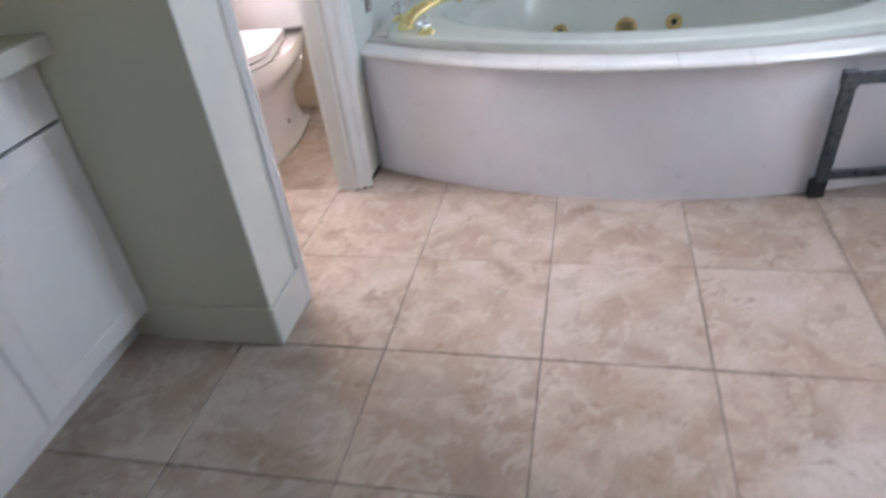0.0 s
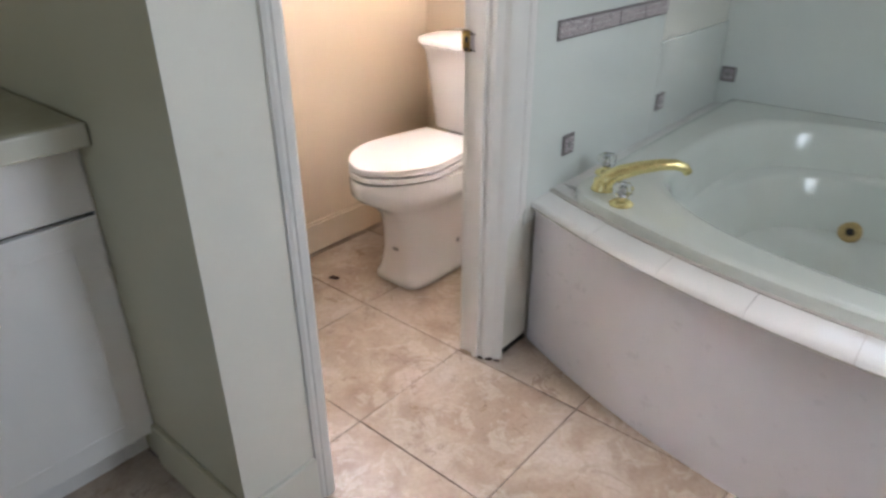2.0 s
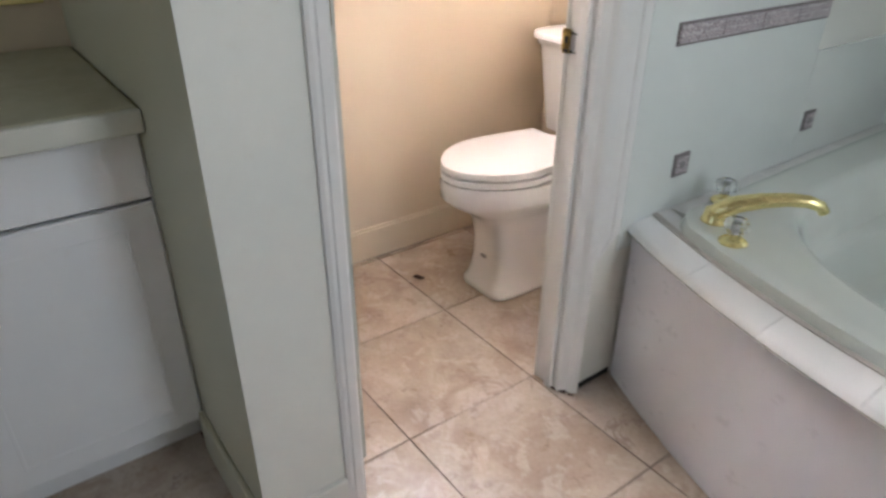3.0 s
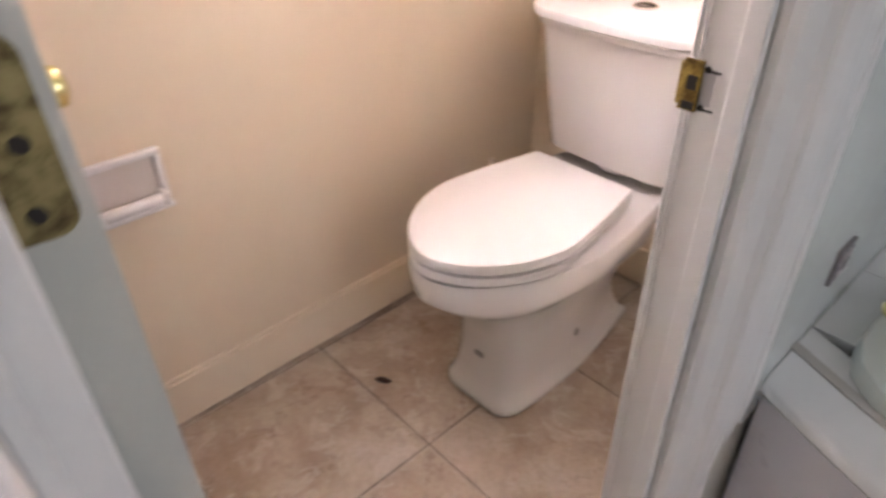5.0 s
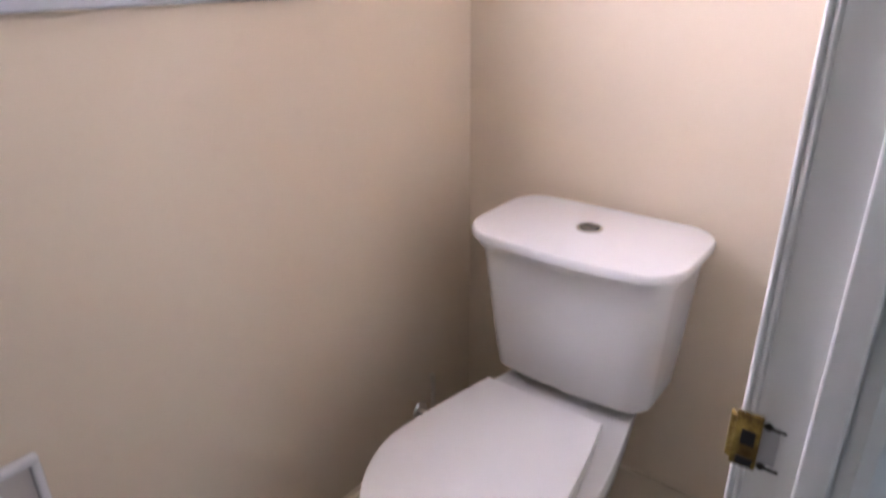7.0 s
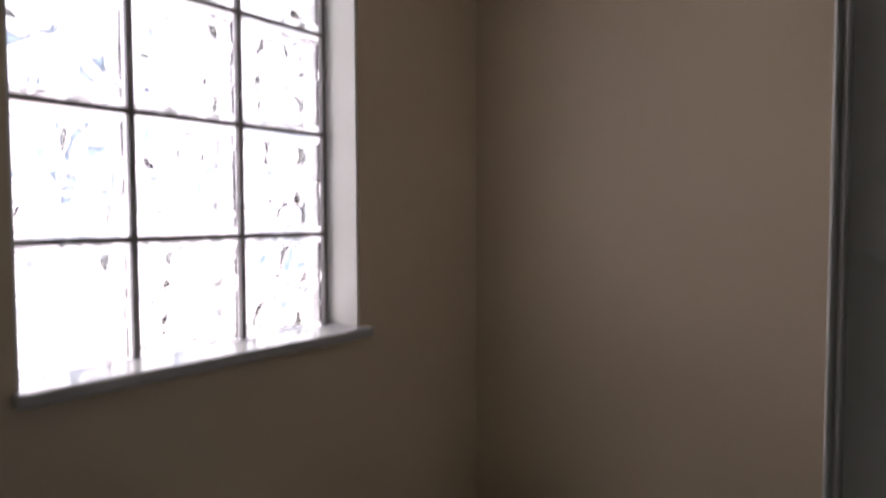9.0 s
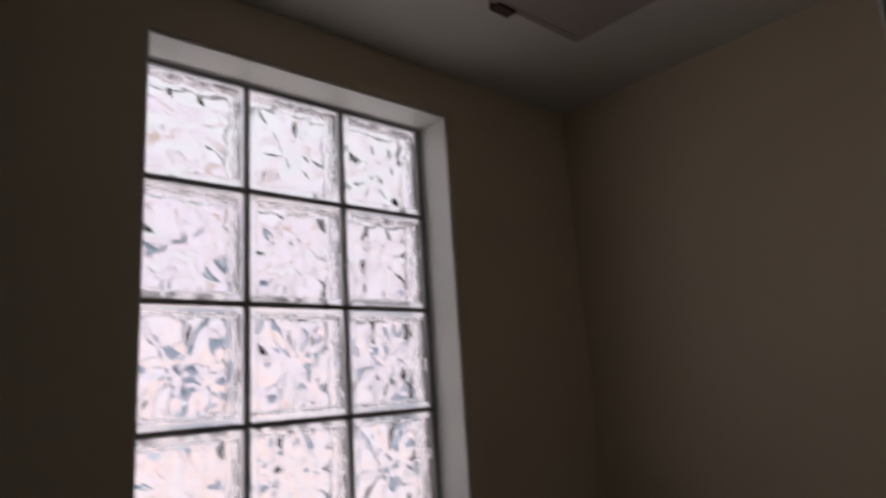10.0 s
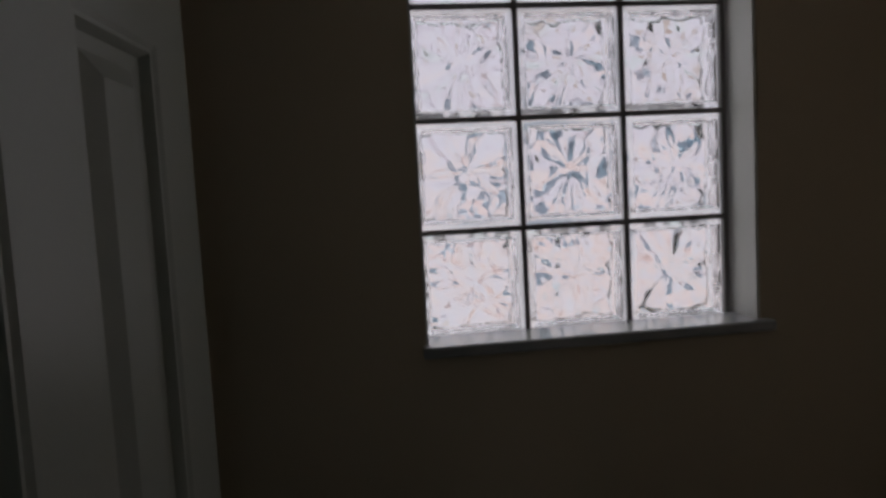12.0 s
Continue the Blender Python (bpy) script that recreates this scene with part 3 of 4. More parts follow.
for c0, c1 in cols:
    for z0, z1 in rws:
        bm = bmesh.new()
        for s, y_face in ((1, 0.0), (-1, -DT)):
            def ring(inset, depth):
                return [(c0 + inset, y_face - s * depth, z0 + inset), (c1 - inset, y_face - s * depth, z0 + inset), (c1 - inset, y_face - s * depth, z1 - inset), (c0 + inset, y_face - s * depth, z1 - inset)]
            rings = [ring(0, 0.0), ring(0.006, 0.003), ring(0.010, 0.003), ring(0.016, 0.013), ring(0.030, 0.0145), ring(0.052, 0.004)]
            vs = [[bm.verts.new(p) for p in r] for r in rings]
            for a, b in zip(vs, vs[1:]):
                for i in range(4):
                    bm.faces.new((a[i], a[(i + 1) % 4], b[(i + 1) % 4], b[i]))
            bm.faces.new(vs[-1])
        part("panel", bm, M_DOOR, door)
for z in (0.22, 1.012, 1.76):
    rim = [(-0.0005, -0.045), (-0.0005, 0.045)] + [(-0.0165 - 0.012 * math.sin(radians(a)), 0.033 + 0.012 * math.cos(radians(a))) for a in range(0, 91, 15)]
    rim += [(-0.0165 - 0.012 * math.cos(radians(a)), -0.033 - 0.012 * math.sin(radians(a))) for a in range(0, 91, 15)]
    h = part("hinge", loft([[(x, y, z + dz) for y, dz in rim] for x in (-0.0018, 0.0006)]), M_BRONZE, door, "dull bronze door hinge leaf")
    part("hinge_knuckle", moved(lathe([(0.005, -0.045), (0.005, 0.045)], 12), pose(-0.003, 0.004, z)), M_BRONZE, h)
    for dz, dy in ((-0.032, -0.012), (0.0, -0.016), (0.032, -0.012)):
        part("screw_hole", moved(lathe([(0.0045, 0), (0.004, 0.0006)], 12), pose(-0.0016, dy, z + dz, 0, -90, 0)), M_HOLE, h)
for s in (1, -1):
    y0 = 0.0 if s > 0 else -DT
    k = part("door_knob", moved(lathe([(0.028, 0), (0.028, 0.004), (0.012, 0.008), (0.010, 0.026), (0.020, 0.032), (0.025, 0.044), (0.023, 0.054), (0.010, 0.060)], 20), pose(DW - 0.06, y0, 0.862, -90 * s)), M_BRASS, door, "polished brass door knob", True)
part("latch", box(DW - 0.001, DW + 0.0015, -0.030, -0.006, 0.866, 0.924, 0.0005), M_BRASS, door)

# ---- toilet ----
toilet = tagged(thing("toilet", (-1.226, 0.004, 0.0)), "white two-piece ceramic toilet with closed lid", "toilet")


def egg(y_front, y_back, half, back_half, n=40, square=2.3):
    """A plan outline: round nose at the front, straight narrower back."""
    pts = []
    ym = y_front + (y_back - y_front) * 0.46
    for i in range(n + 1):
        a = math.pi * i / n
        c, s = math.cos(a), math.sin(a)
        pts.append((-half * math.copysign(abs(c) ** (2 / square), c), ym - (ym - y_front) * abs(s) ** (2 / square)))
    m = 8
    right = [(half + (back_half - half) * (t / m) ** 1.35, ym + (y_back - ym) * t / m) for t in range(1, m + 1)]
    pts += right
    pts += [(back_half - 2 * back_half * t / 6, y_back) for t in range(1, 6)]
    pts += [(-x, y) for x, y in reversed(right)]
    return pts


def egg_ring(yf, yb, h, bh, z, square=2.3):
    return [(x, y, z) for x, y in egg(yf, yb, h, bh, 40, square)]


part("bowl", loft([
    egg_ring(0.550, 1.050, 0.108, 0.066, 0.002, 6.0), egg_ring(0.548, 1.052, 0.110, 0.068, 0.008, 6.0), egg_ring(0.550, 1.050, 0.108, 0.066, 0.022, 6.0), egg_ring(0.556, 1.035, 0.100, 0.048, 0.034, 5.5),
    egg_ring(0.566, 1.02, 0.094, 0.040, 0.070, 5.0), egg_ring(0.572, 1.00, 0.091, 0.042, 0.12, 4.6), egg_ring(0.570, 1.00, 0.092, 0.056, 0.19, 4.2),
    egg_ring(0.556, 1.02, 0.101, 0.102, 0.250, 3.6), egg_ring(0.512, 1.03, 0.130, 0.108, 0.298, 2.8), egg_ring(0.446, 1.06, 0.166, 0.114, 0.336, 2.2),
    egg_ring(0.422, 1.09, 0.182, 0.118, 0.358, 1.92), egg_ring(0.418, 1.10, 0.185, 0.120, 0.396, 1.90), egg_ring(0.424, 1.10, 0.180, 0.119, 0.412, 1.90)]), M_CERAMIC, toilet, "", True)
part("seat", loft([egg_ring(0.425, 0.874, 0.165, 0.118, 0.4190, 1.8), egg_ring(0.421, 0.878, 0.165, 0.122, 0.4215, 1.8), egg_ring(0.421, 0.878, 0.165, 0.122, 0.4340, 1.8), egg_ring(0.423, 0.876, 0.166, 0.120, 0.4365, 1.8)]), M_SEAT, toilet, "", True)
part("lid", loft([egg_ring(0.423, 0.876, 0.165, 0.124, 0.4445, 1.8), egg_ring(0.421, 0.880, 0.164, 0.126, 0.4465, 1.8), egg_ring(0.421, 0.880, 0.164, 0.126, 0.458, 1.8), egg_ring(0.424, 0.878, 0.165, 0.125, 0.4640, 1.8),
     egg_ring(0.431, 0.872, 0.159, 0.120, 0.4668, 1.8), egg_ring(0.50, 0.80, 0.110, 0.080, 0.4685, 1.9)]), M_SEAT, toilet, "", True)
for bx in (-0.10, 0.08):
    for bz in (0.4115, 0.4365):
        part("seat_bumper", box(bx, bx + 0.02, 0.50, 0.52, bz, bz + 0.008), M_SEAT, toilet)
for s in (-1, 1):
    part("hinge_cap", moved(lathe([(0.013, 0), (0.013, 0.022), (0.010, 0.027)], 16), pose(s * 0.075, 0.893, 0.418)), M_SEAT, toilet, "", True)


def rrect(x, y0, y1, z, r=0.03, bow=0.02):
    """A rounded plan rectangle with a bowed front at y0."""
    pts = []
    for cx, cy, a0 in ((-x + r, y0 + r, 180), (x - r, y0 + r, 270), (x - r, y1 - r, 0), (-x + r, y1 - r, 90)):
        for k in range(7):
            a = radians(a0 + 15 * k)
            px, py = cx + r * math.cos(a), cy + r * math.sin(a)
            if cy < (y0 + y1) / 2:
                py -= bow * (1 - (px / x) ** 2)
            pts.append((px, py, z))
        if a0 == 180:
            for k in range(1, 8):
                px = -x + r + (2 * x - 2 * r) * k / 8
                pts.append((px, y0 - bow * (1 - (px / x) ** 2), z))
    return pts


part("tank", loft([rrect(0.160, 0.975, 1.145, 0.436, 0.03, 0.012), rrect(0.171, 0.962, 1.150, 0.446, 0.04, 0.014), rrect(0.176, 0.952, 1.155, 0.50, 0.045, 0.016), rrect(0.196, 0.925, 1.158, 0.731, 0.050, 0.018)]), M_CERAMIC, toilet, "", True)
part("tank_lid", loft([rrect(0.199, 0.922, 1.160, 0.7315, 0.055, 0.018), rrect(0.204, 0.914, 1.162, 0.7335, 0.06, 0.02), rrect(0.2065, 0.910, 1.164, 0.7475, 0.065, 0.02), rrect(0.2155, 0.900, 1.166, 0.7525, 0.07, 0.02),
     rrect(0.2165, 0.899, 1.166, 0.764, 0.07, 0.02), rrect(0.214, 0.902, 1.164, 0.770, 0.07, 0.02), rrect(0.203, 0.915, 1.153, 0.773, 0.065, 0.018)]), M_CERAMIC, toilet, "", True)
fb = part("flush_button", moved(lathe([(0.026, 0), (0.026, 0.003), (0.022, 0.005), (0.0215, 0.0035)], 28), pose(0.003, 1.025, 0.7725)), M_CHROME, toilet, "round chrome dual flush button", True)
for s in (-1, 1):
    half = [(0.019 * math.cos(radians(a)), 0.019 * math.sin(radians(a))) for a in range(8, 173, 12)]
    part("button_half", moved(prism(half, 0.7755, 0.7795), pose(0.003, 1.025, 0, 0, 0, 0 if s > 0 else 180)), M_BUTTON, fb)
part("bolt_cap", moved(lathe([(0.012, 0), (0.011, 0.006), (0.006, 0.010)], 16), pose(0.083, 0.80, 0.105, 0, 80, 0)), M_MARK, toilet, "small grey bolt cap", True)
part("badge", box(-0.010, 0.014, 0.5655, 0.572, 0.124, 0.136, 0.002), M_MARK, toilet, "small grey mark")
part("tank_coupling", moved(lathe([(0.05, 0), (0.06, 0.01), (0.06, 0.022)], 24), pose(0, 1.03, 0.416)), M_CERAMIC, toilet)

valve = tagged(thing("supply_valve", (X_WIN, 0.974, 0.0)), "cream plastic water supply stub on the wall", "valve")
part("pipe", tube([(0.0, 0, 0.20), (0.035, 0, 0.20), (0.045, 0, 0.215), (0.045, 0, 0.33)], [0.008, 0.008, 0.008, 0.007]), M_PIPE, valve, "", True)
part("escutcheon", moved(lathe([(0.026, 0), (0.024, 0.005), (0.010, 0.008)], 20), pose(0.0, 0, 0.20, 0, 90, 0)), M_CHROME, valve, "", True)

debris = tagged(mesh_ob("debris", tube([(-1.424, 0.432, 0.003), (-1.412, 0.438, 0.0065), (-1.398, 0.447, 0.004), (-1.392, 0.455, 0.003)], [0.002, 0.007, 0.006, 0.0015], 8), M_DEBRIS), "small brown dead leaf curl on the tiles", "debris")

# recessed paper holder under the window
tp = tagged(thing("paper_holder", (X_WIN, 0.085, 0.576)), "white ceramic recessed toilet paper holder with roller", "paper holder")
part("surround", boxes([(0.0, 0.016, -0.072, 0.072, 0.044, 0.058), (0.0, 0.026, -0.072, 0.072, -0.056, -0.044), (0.0, 0.016, -0.072, -0.059, -0.044, 0.044), (0.0, 0.016, 0.059, 0.072, -0.044, 0.044)], 0.004), M_CERAMIC, tp)
part("back_plate", box(0.0005, 0.003, -0.059, 0.059, -0.044, 0.044), M_RECESS, tp, "back of the recess, coloured grey for its shade")
for s in (-1, 1):
    part("bracket", prism([(0.003, s * 0.053), (0.030, s * 0.053), (0.036, s * 0.057), (0.030, s * 0.063), (0.003, s * 0.063)], -0.043, -0.022), M_CERAMIC, tp)
part("roller", moved(lathe([(0.009, -0.053), (0.011, -0.049), (0.011, 0.049), (0.009, 0.053)], 18), pose(0.026, 0, -0.032, 90)), M_SEAT, tp, "", True)

# ceiling vent
vent = tagged(thing("ceiling_vent", (-1.252, 0.80, WC_TOP)), "flat dull pinkish ceiling vent cover with a brown tab", "vent")
part("frame", boxes([(-0.12, 0.12, -0.12, -0.105, -0.010, -0.0005), (-0.12, 0.12, 0.105, 0.12, -0.010, -0.0005), (-0.12, -0.105, -0.105, 0.105, -0.010, -0.0005), (0.105, 0.12, -0.105, 0.105, -0.010, -0.0005)], 0.002), M_VENT, vent)
part("cover", box(-0.104, 0.104, -0.104, 0.104, -0.012, -0.001, 0.003), M_VENT, vent)
part("tab", box(-0.134, -0.112, -0.10, -0.055, -0.014, -0.0005, 0.002), M_DEBRIS, vent, "small brown tab")

# ---- bathtub ----
CX = 0.29


def front(x):
    return 0.362 + 0.222 * ((x - CX) / 0.97) ** 2


XL, XR = X_BATH + 0.009, X_EAST
LEFT_LEDGE = XL + 0.075
tub = tagged(thing("bathtub"), "white whirlpool bathtub with a bowed apron", "bathtub")
xs = [XL + (XR - XL) * i / 48 for i in range(49)]
part("apron", loft([[(x, front(x) + dy, z) for x in xs] for dy, z in ((0.0, 0.0), (0.0, 0.44))] + [[(x, front(x) + 0.03, 0.44) for x in xs], [(x, front(x) + 0.03, 0.0) for x in xs]], False, False, False), M_APRON, tub, "white enamelled bowed apron panel", True)


def ledge_piece(x0, x1):
    """One bullnose ledge tile of the step round the tub."""
    n = 6
    xs_ = [x0 + (x1 - x0) * i / n for i in range(n + 1)]
    prof = [(0.030, 0.4395), (-0.014, 0.4395), (-0.022, 0.444), (-0.026, 0.451), (-0.022, 0.459), (-0.014, 0.4635), (0.0, 0.4655), (0.135, 0.467), (0.135, 0.4395)]
    return loft([[(x, front(x) + d, z) for d, z in prof] for x in xs_])


cuts = [XL + 0.001] + [-0.655 + 0.2 * k for k in range(1, 10)] + [XR - 0.001]
for a, b in zip(cuts, cuts[1:]):
    part("ledge_tile", ledge_piece(a + 0.0006, b - 0.0006), M_LEDGE, tub, "", True)
for k in range(6):
    ya = front(XL) + 0.137 + 0.2 * k
    part("ledge_tile", box(XL + 0.0005, LEFT_LEDGE, ya, min(ya + 0.1985, Y_TUB - 0.001), 0.4395, 0.467, 0.001, 1), M_LEDGE, tub)
part("ledge_bed", loft([[(x, front(x) + d, z) for d, z in ((0.028, 0.438), (-0.010, 0.438), (-0.018, 0.4505), (-0.010, 0.4615), (0.1345, 0.464), (0.1345, 0.438))] for x in xs]), M_CAULK, tub)

TC = Vector((CX, 1.17))
N_T = 120


LEFT, STEP, ROUND = XL + 0.062, 0.078, 0.07


def inside_rim(x, y):
    """Whether a place lies on the tub's deck: a round front corner beside the doorway wall."""
    d1, d2 = x - LEFT, y - front(x) - STEP
    if d1 < 0 or d2 < 0 or x > XR + 0.002 or y > Y_TUB + 0.002:
        return False
    return math.hypot(max(ROUND - d1, 0), max(ROUND - d2, 0)) < ROUND


def outer_pt(a):
    """Where the ray from the tub's centre meets its rim."""
    c, s = math.cos(a), math.sin(a)
    lo, hi = 0.0, 2.0
    for _ in range(40):
        mid = (lo + hi) / 2
        if inside_rim(TC.x + c * mid, TC.y + s * mid):
            lo = mid
        else:
            hi = mid
    return TC.x + c * lo, TC.y + s * lo


def inner_pt(a, scale=1.0):
    """The basin's opening: a rounded box whose front follows the apron."""
    c, s = math.cos(a), math.sin(a)
    e = 0.56
    x = 0.785 * math.copysign(abs(c) ** e, c)
    y = 0.60 * math.copysign(abs(s) ** e, s)
    if s < 0:
        y *= (TC.y - front(TC.x + x) - 0.195) / 0.60
    return TC.x + x * scale, TC.y + y * scale


rings = []
for kind, v, z in (("o", 0.0, 0.463), ("o", 0.006, 0.482), ("o", 0.03, 0.4935), ("o", 0.10, 0.4975), ("o", 0.22, 0.4985), ("o", 0.62, 0.4945), ("o", 0.85, 0.4965), ("i", 1.0, 0.4945), ("i", 0.985, 0.486), ("i", 0.965, 0.462),
                   ("i", 0.945, 0.40), ("i", 0.932, 0.352), ("s", 0.925, 0.338), ("s", 0.915, 0.328), ("i", 0.90, 0.30), ("i", 0.86, 0.22), ("i", 0.81, 0.155), ("i", 0.74, 0.115), ("i", 0.64, 0.098), ("i", 0.35, 0.092), ("i", 0.02, 0.090)):
    ring = []
    for k in range(N_T):
        a = 2 * math.pi * k / N_T
        # a moulded arm rest steps in along the back and far side
        shelf = 0.05 * max(0.0, min(1.0, (math.sin(a) + 0.2) * 2)) * max(0.0, min(1.0, 0.6 - math.cos(a) * 1.4))
        ix, iy = inner_pt(a, {"o": 1.0, "i": v, "s": v}[kind] - (shelf if kind == "s" or (kind == "i" and 0.20 < z < 0.31) else 0.0))
        if kind == "o":
            ox, oy = outer_pt(a)
            ix, iy = ox + (ix - ox) * v, oy + (iy - oy) * v
        ring.append((ix, iy, z))
    rings.append(ring)
part("basin", loft(rings, False, True), M_TUB, tub, "", True)
part("caulk_line", loft([[(x, front(x) + d, z) for d, z in ((STEP - 0.012, 0.4668), (STEP - 0.012, 0.469), (STEP + 0.006, 0.470), (STEP + 0.006, 0.4668))] for x in xs]), M_CAULK, tub)


def wall_at(x, s):
    """A place on the basin's far wall near x, with scale s."""
    a = math.acos(max(-1, min(1, math.copysign(abs((x - TC.x) / (0.785 * s)) ** (1 / 0.56), x - TC.x))))
    return inner_pt(a, s)


for xj, s, z, r, nm in ((-0.052, 0.800, 0.170, 0.038, "jet"), (0.255, 0.800, 0.168, 0.052, "suction_cover"), (0.468, 0.810, 0.188, 0.038, "jet"), (0.060, 0.972, 0.472, 0.014, "air_button")):
    px, py = wall_at(xj, s)
    m = pose(px, py, z, 72, 0, 0)
    j = part(nm, moved(lathe([(r, -0.004), (r, 0.004), (r * 0.85, 0.008), (r * 0.55, 0.006), (r * 0.5, 0.002)], 24), m), M_JET, tub, "brass whirlpool fitting", True)
    if nm == "jet":
        part("nozzle", moved(lathe([(r * 0.38, 0.0), (r * 0.34, 0.008), (r * 0.15, 0.008)], 16), m), M_HOLE, j)
    if nm == "suction_cover":
        for k in range(6):
            part("slot", moved(box(-r * 0.6, r * 0.6, -0.002, 0.002, 0.0065, 0.0085), m @ pose(0, -0.025 + k * 0.010, 0)), M_HOLE, j)

# tub filler: spout and two clear knobs
faucet = tagged(thing("tub_faucet", (-0.538, 0.684, 0.497)), "polished brass tub spout on the deck", "faucet")
dirx, diry = 0.83, 0.56
sp = [(0.00, 0.0), (0.012, 0.030), (0.05, 0.050), (0.11, 0.066), (0.17, 0.076), (0.22, 0.078), (0.25, 0.070), (0.262, 0.056)]
part("spout", tube([(dirx * d * 0.82, diry * d * 0.82, z) for d, z in sp], [0.026, 0.025, 0.021, 0.018, 0.016, 0.0145, 0.0135, 0.012], 18), M_BRASS, faucet, "", True)
part("spout_base", lathe([(0.031, 0), (0.031, 0.006), (0.027, 0.012), (0.025, 0.03)], 24), M_BRASS, faucet, "", True)


def knob(place):
    k = tagged(thing("faucet_handle", place), "clear acrylic faucet knob on a brass flange", "faucet handle", "tub faucet handles")
    part("flange", lathe([(0.031, 0), (0.031, 0.004), (0.024, 0.010), (0.013, 0.013), (0.011, 0.022)], 24), M_BRASS, k, "polished brass flange", True)
    part("stem", lathe([(0.008, 0.02), (0.008, 0.048)], 12), M_CHROME, k)
    n = 16
    prof = ((0.013, 0.022), (0.022, 0.030), (0.025, 0.044), (0.021, 0.056), (0.012, 0.060))
    part("grip", loft([[(r * (1 + (0.09 if i % 2 else -0.05)) * math.cos(2 * math.pi * i / n), r * (1 + (0.09 if i % 2 else -0.05)) * math.sin(2 * math.pi * i / n), z) for i in range(n)] for r, z in prof]), M_ACRYLIC, k, "clear acrylic grip")
    return k


knob((-0.452, 0.624, 0.497))
knob((-0.590, 0.800, 0.497))

# headrest pillow and its cords on the far deck
pillow = tagged(thing("headrest_pillow", (0.985, 0.93, 0.472), 96), "white vinyl bath headrest with grey ends", "pillow")
part("cushion", loft([[(x, 0.085 * r * math.cos(t), 0.045 + 0.070 * r * math.sin(t)) for t in [2 * math.pi * k / 24 for k in range(24)]] for x, r in ((-0.15, 0.86), (-0.14, 0.95), (-0.10, 1.0), (0.10, 1.0), (0.14, 0.95), (0.15, 0.86))]), M_PILLOW, pillow, "", True)
part("end_cap", loft([[(x, 0.085 * r * math.cos(t), 0.045 + 0.070 * r * math.sin(t)) for t in [2 * math.pi * k / 24 for k in range(24)]] for x, r in ((-0.1505, 0.84), (-0.157, 0.78), (-0.159, 0.4))]), M_GREYV, pillow, "grey vinyl end", True)
part("strap", tube([(0.06, 0.083, 0.055), (0.085, 0.11, 0.050), (0.115, 0.135, 0.052), (0.15, 0.165, 0.058)], [0.003, 0.004, 0.005, 0.006], 8), M_BLACK, pillow, "short black strap", True)

# grey metal frame leaning at the apron
rack = tagged(thing("metal_frame", (0.805, 0.398, 0.0), 9), "grey painted metal stand frame before the tub", "metal frame")
part("upright", moved(box(-0.018, 0.018, -0.012, 0.012, 0.035, 0.415, 0.003), pose(0, 0, 0, 3)), M_STEEL, rack)
part("upright", moved(box(0.422, 0.458, -0.012, 0.012, 0.035, 0.415, 0.003), pose(0, 0, 0, 3)), M_STEEL, rack)
part("top_rail", moved(box(0.018, 0.422, -0.011, 0.011, 0.375, 0.410, 0.003), pose(0, 0, 0, 3)), M_STEEL, rack)
part("bottom_rail", moved(box(0.018, 0.422, -0.009, 0.009, 0.062, 0.092, 0.003), pose(0, 0, 0, 3)), M_STEEL, rack)
for x in (0.0, 0.44):
    part("foot", box(x - 0.030, x + 0.016, -0.016, 0.016, 0.0, 0.060, 0.005), M_BLACK, rack, "black rubber foot")
    part("corner_bracket", moved(box(x - 0.021, x + 0.021, -0.015, 0.015, 0.368, 0.418, 0.003), pose(0, 0, 0, 3)), M_STEEL, rack)

# ---- vanity ----


def cabinet(y1, y0, label):
    c = tagged(thing("vanity_cabinet"), label, "cabinet", "vanity cabinets")
    part("body", box(X_WIN, XV - 0.065, y0, y1, 0.095, 0.804, 0.002), M_VANITY, c)
    part("toe_kick", box(X_WIN, -1.125, y0, y1, 0.0, 0.095), M_VANITY, c)
    part("drawer_front", box(XV - 0.019, XV, y0 + 0.004, y1 - 0.004, 0.656, 0.801, 0.003), M_VANITY, c)
    d = part("cabinet_door", box(XV - 0.019, XV, y0 + 0.004, y1 - 0.004, 0.100, 0.648, 0.003), M_VANITY, c)
    part("door_moulding", boxes([(XV, XV + 0.0018, y0 + 0.055, y0 + 0.062, 0.15, 0.60), (XV, XV + 0.0018, y1 - 0.062, y1 - 0.055, 0.15, 0.60), (XV, XV + 0.0018, y0 + 0.062, y1 - 0.062, 0.15, 0.157), (XV, XV + 0.0018, y0 + 0.062, y1 - 0.062, 0.593, 0.60)], 0.0006), M_VANITY, d)
    for ya, yb in ((y0, y0 + 0.003), (y1 - 0.003, y1)):
        part("side_rail", box(XV - 0.0645, XV - 0.004, ya, yb, 0.095, 0.804), M_VANITY, c)
    return c


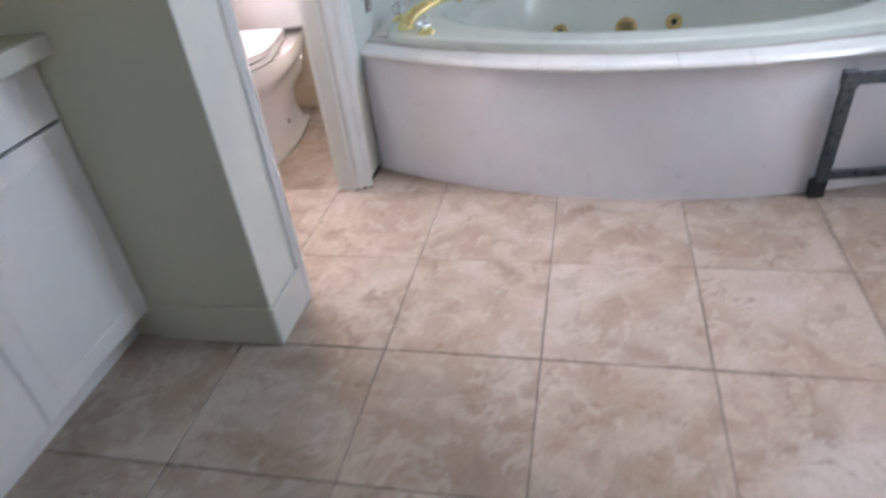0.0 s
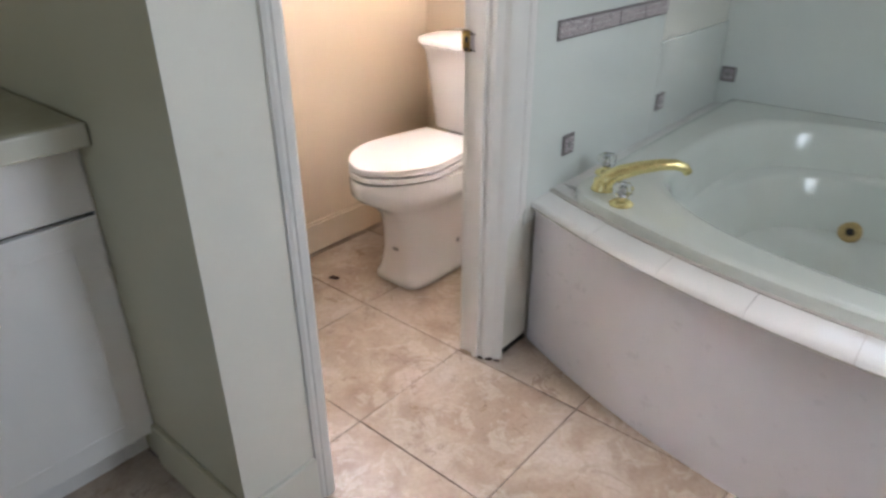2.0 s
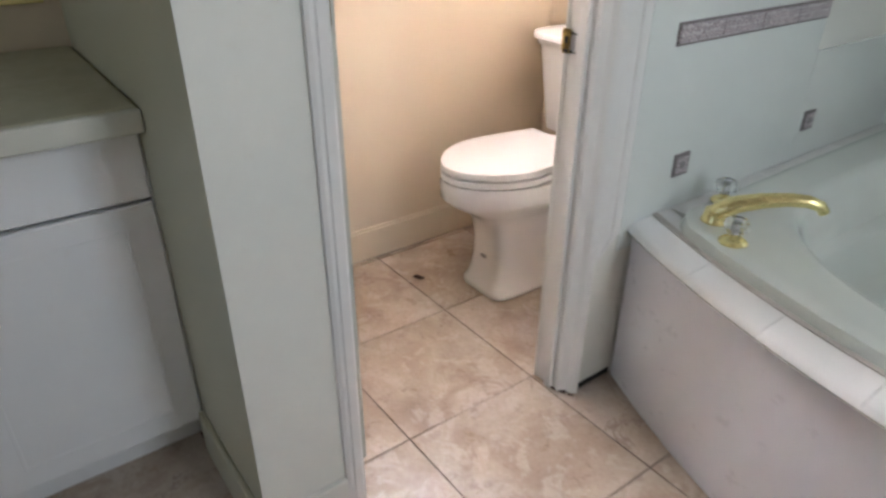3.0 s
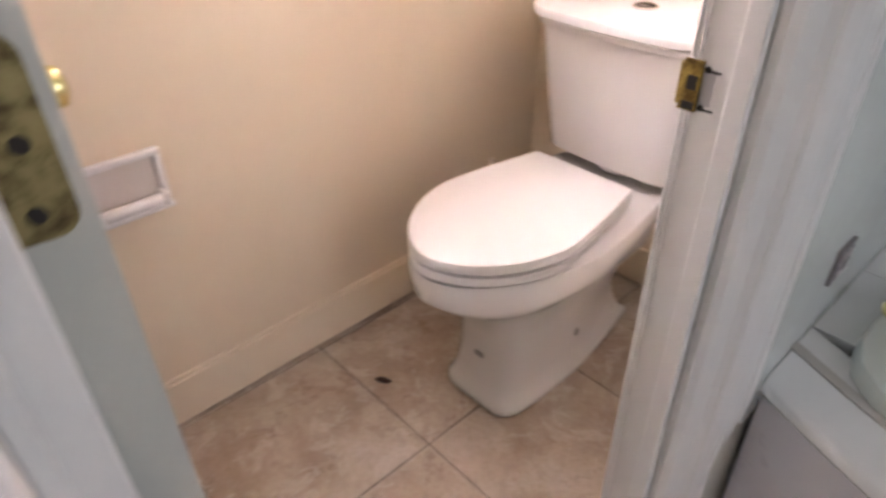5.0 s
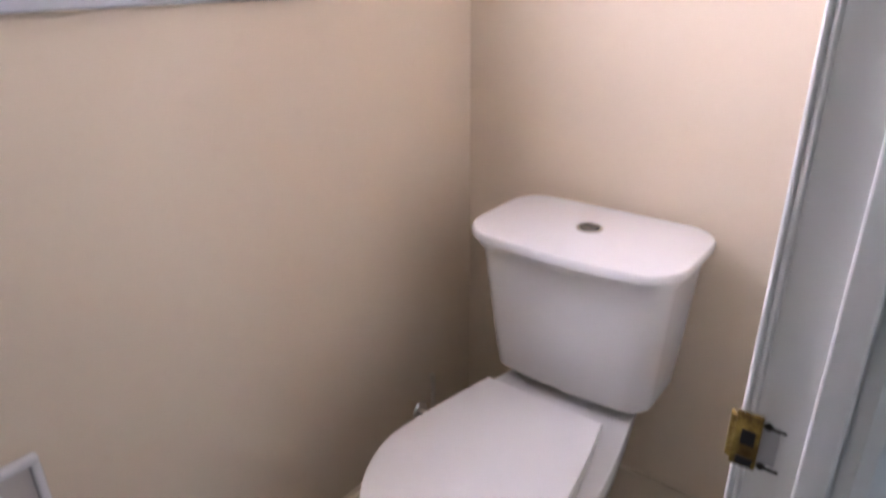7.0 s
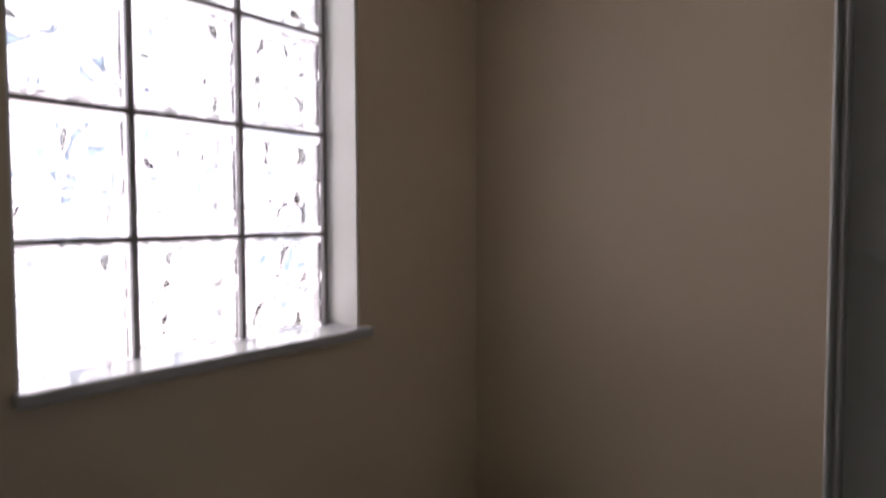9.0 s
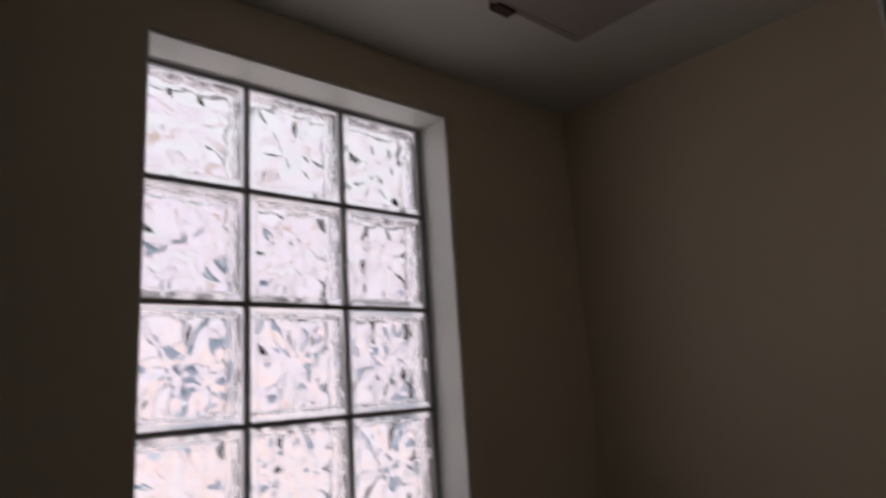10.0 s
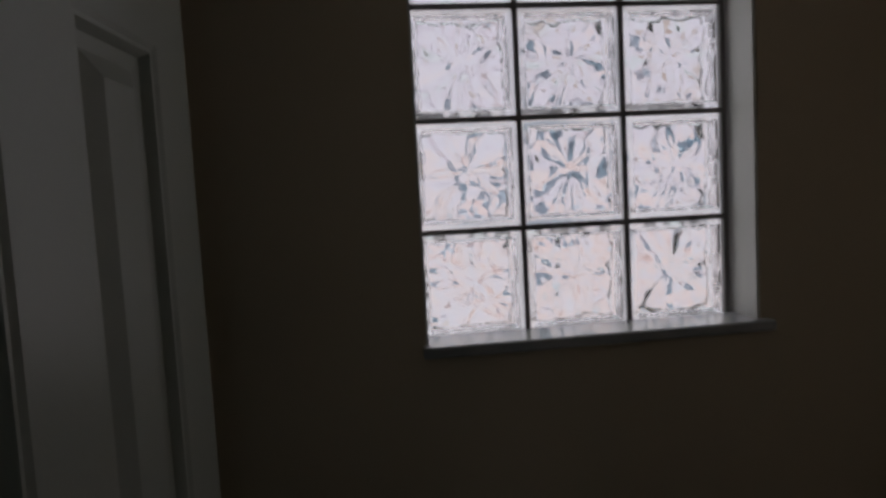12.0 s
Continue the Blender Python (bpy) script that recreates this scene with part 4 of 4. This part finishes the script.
cabinet(Y_STUB - 0.001, -0.802, "white enamelled vanity cabinet beside the stub wall")
cabinet(-0.804, -1.36, "white enamelled vanity cabinet with one drawer")
cabinet(-1.362, -1.92, "white enamelled vanity cabinet with one drawer")
counter = tagged(thing("countertop"), "cream cultured marble vanity countertop", "countertop")
# edge strip in the lit colour, slab in the darker reflecting one
part("front_edge", box(XV + 0.0465, XV + 0.060, -1.92, Y_STUB - 0.0012, 0.797, 0.8405, 0.005, 3), M_TOP_LIT, counter, "rounded front edge, coloured paler for the light on it")
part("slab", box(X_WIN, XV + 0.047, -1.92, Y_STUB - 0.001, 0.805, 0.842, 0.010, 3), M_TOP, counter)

mirror = tagged(thing("wall_mirror", (X_WIN, -1.17, 1.42)), "large brass-framed mirror above the vanity", "mirror")
part("mirror_glass", box(0.001, 0.006, -0.725, 0.725, -0.465, 0.465), M_MIRROR, mirror, "silvered mirror glass")
for r in ((-0.74, 0.74, -0.48, -0.465), (-0.74, 0.74, 0.465, 0.48), (-0.74, -0.725, -0.465, 0.465), (0.725, 0.74, -0.465, 0.465)):
    part("frame_strip", box(0.001, 0.014, *r, 0.002), M_BRASS, mirror, "polished brass frame strip")

# ---- floor tiles ----
T = 0.4
bm = box(-T / 2 + 0.0016, T / 2 - 0.0016, -T / 2 + 0.0016, T / 2 - 0.0016, -0.010, 0.0, 0.0012, 1)
tile_me = bpy.data.meshes.new("floor_tile")
bmesh.ops.recalc_face_normals(bm, faces=bm.faces[:])
bm.to_mesh(tile_me)
bm.free()
tile_me.materials.append(M_FLOOR)
rng = random.Random(4)
for i in range(-4, 4):
    for j in range(-7, 3):
        if j >= 2 and i >= -2:
            continue
        ob = new("floor_tile", tile_me)
        ob.parent = floor
        ob.matrix_basis = pose((i + 0.5) * T, (j + 0.5) * T, rng.uniform(-0.0006, 0.0004), 0, 0, 90 * rng.randrange(4))
for x0 in (-1.622,):
    for j in range(-7, 3):
        part("floor_tile", box(x0, -1.602, j * T + 0.002, j * T + T - 0.002, -0.010, 0.0, 0.0016, 1), M_FLOOR, floor)
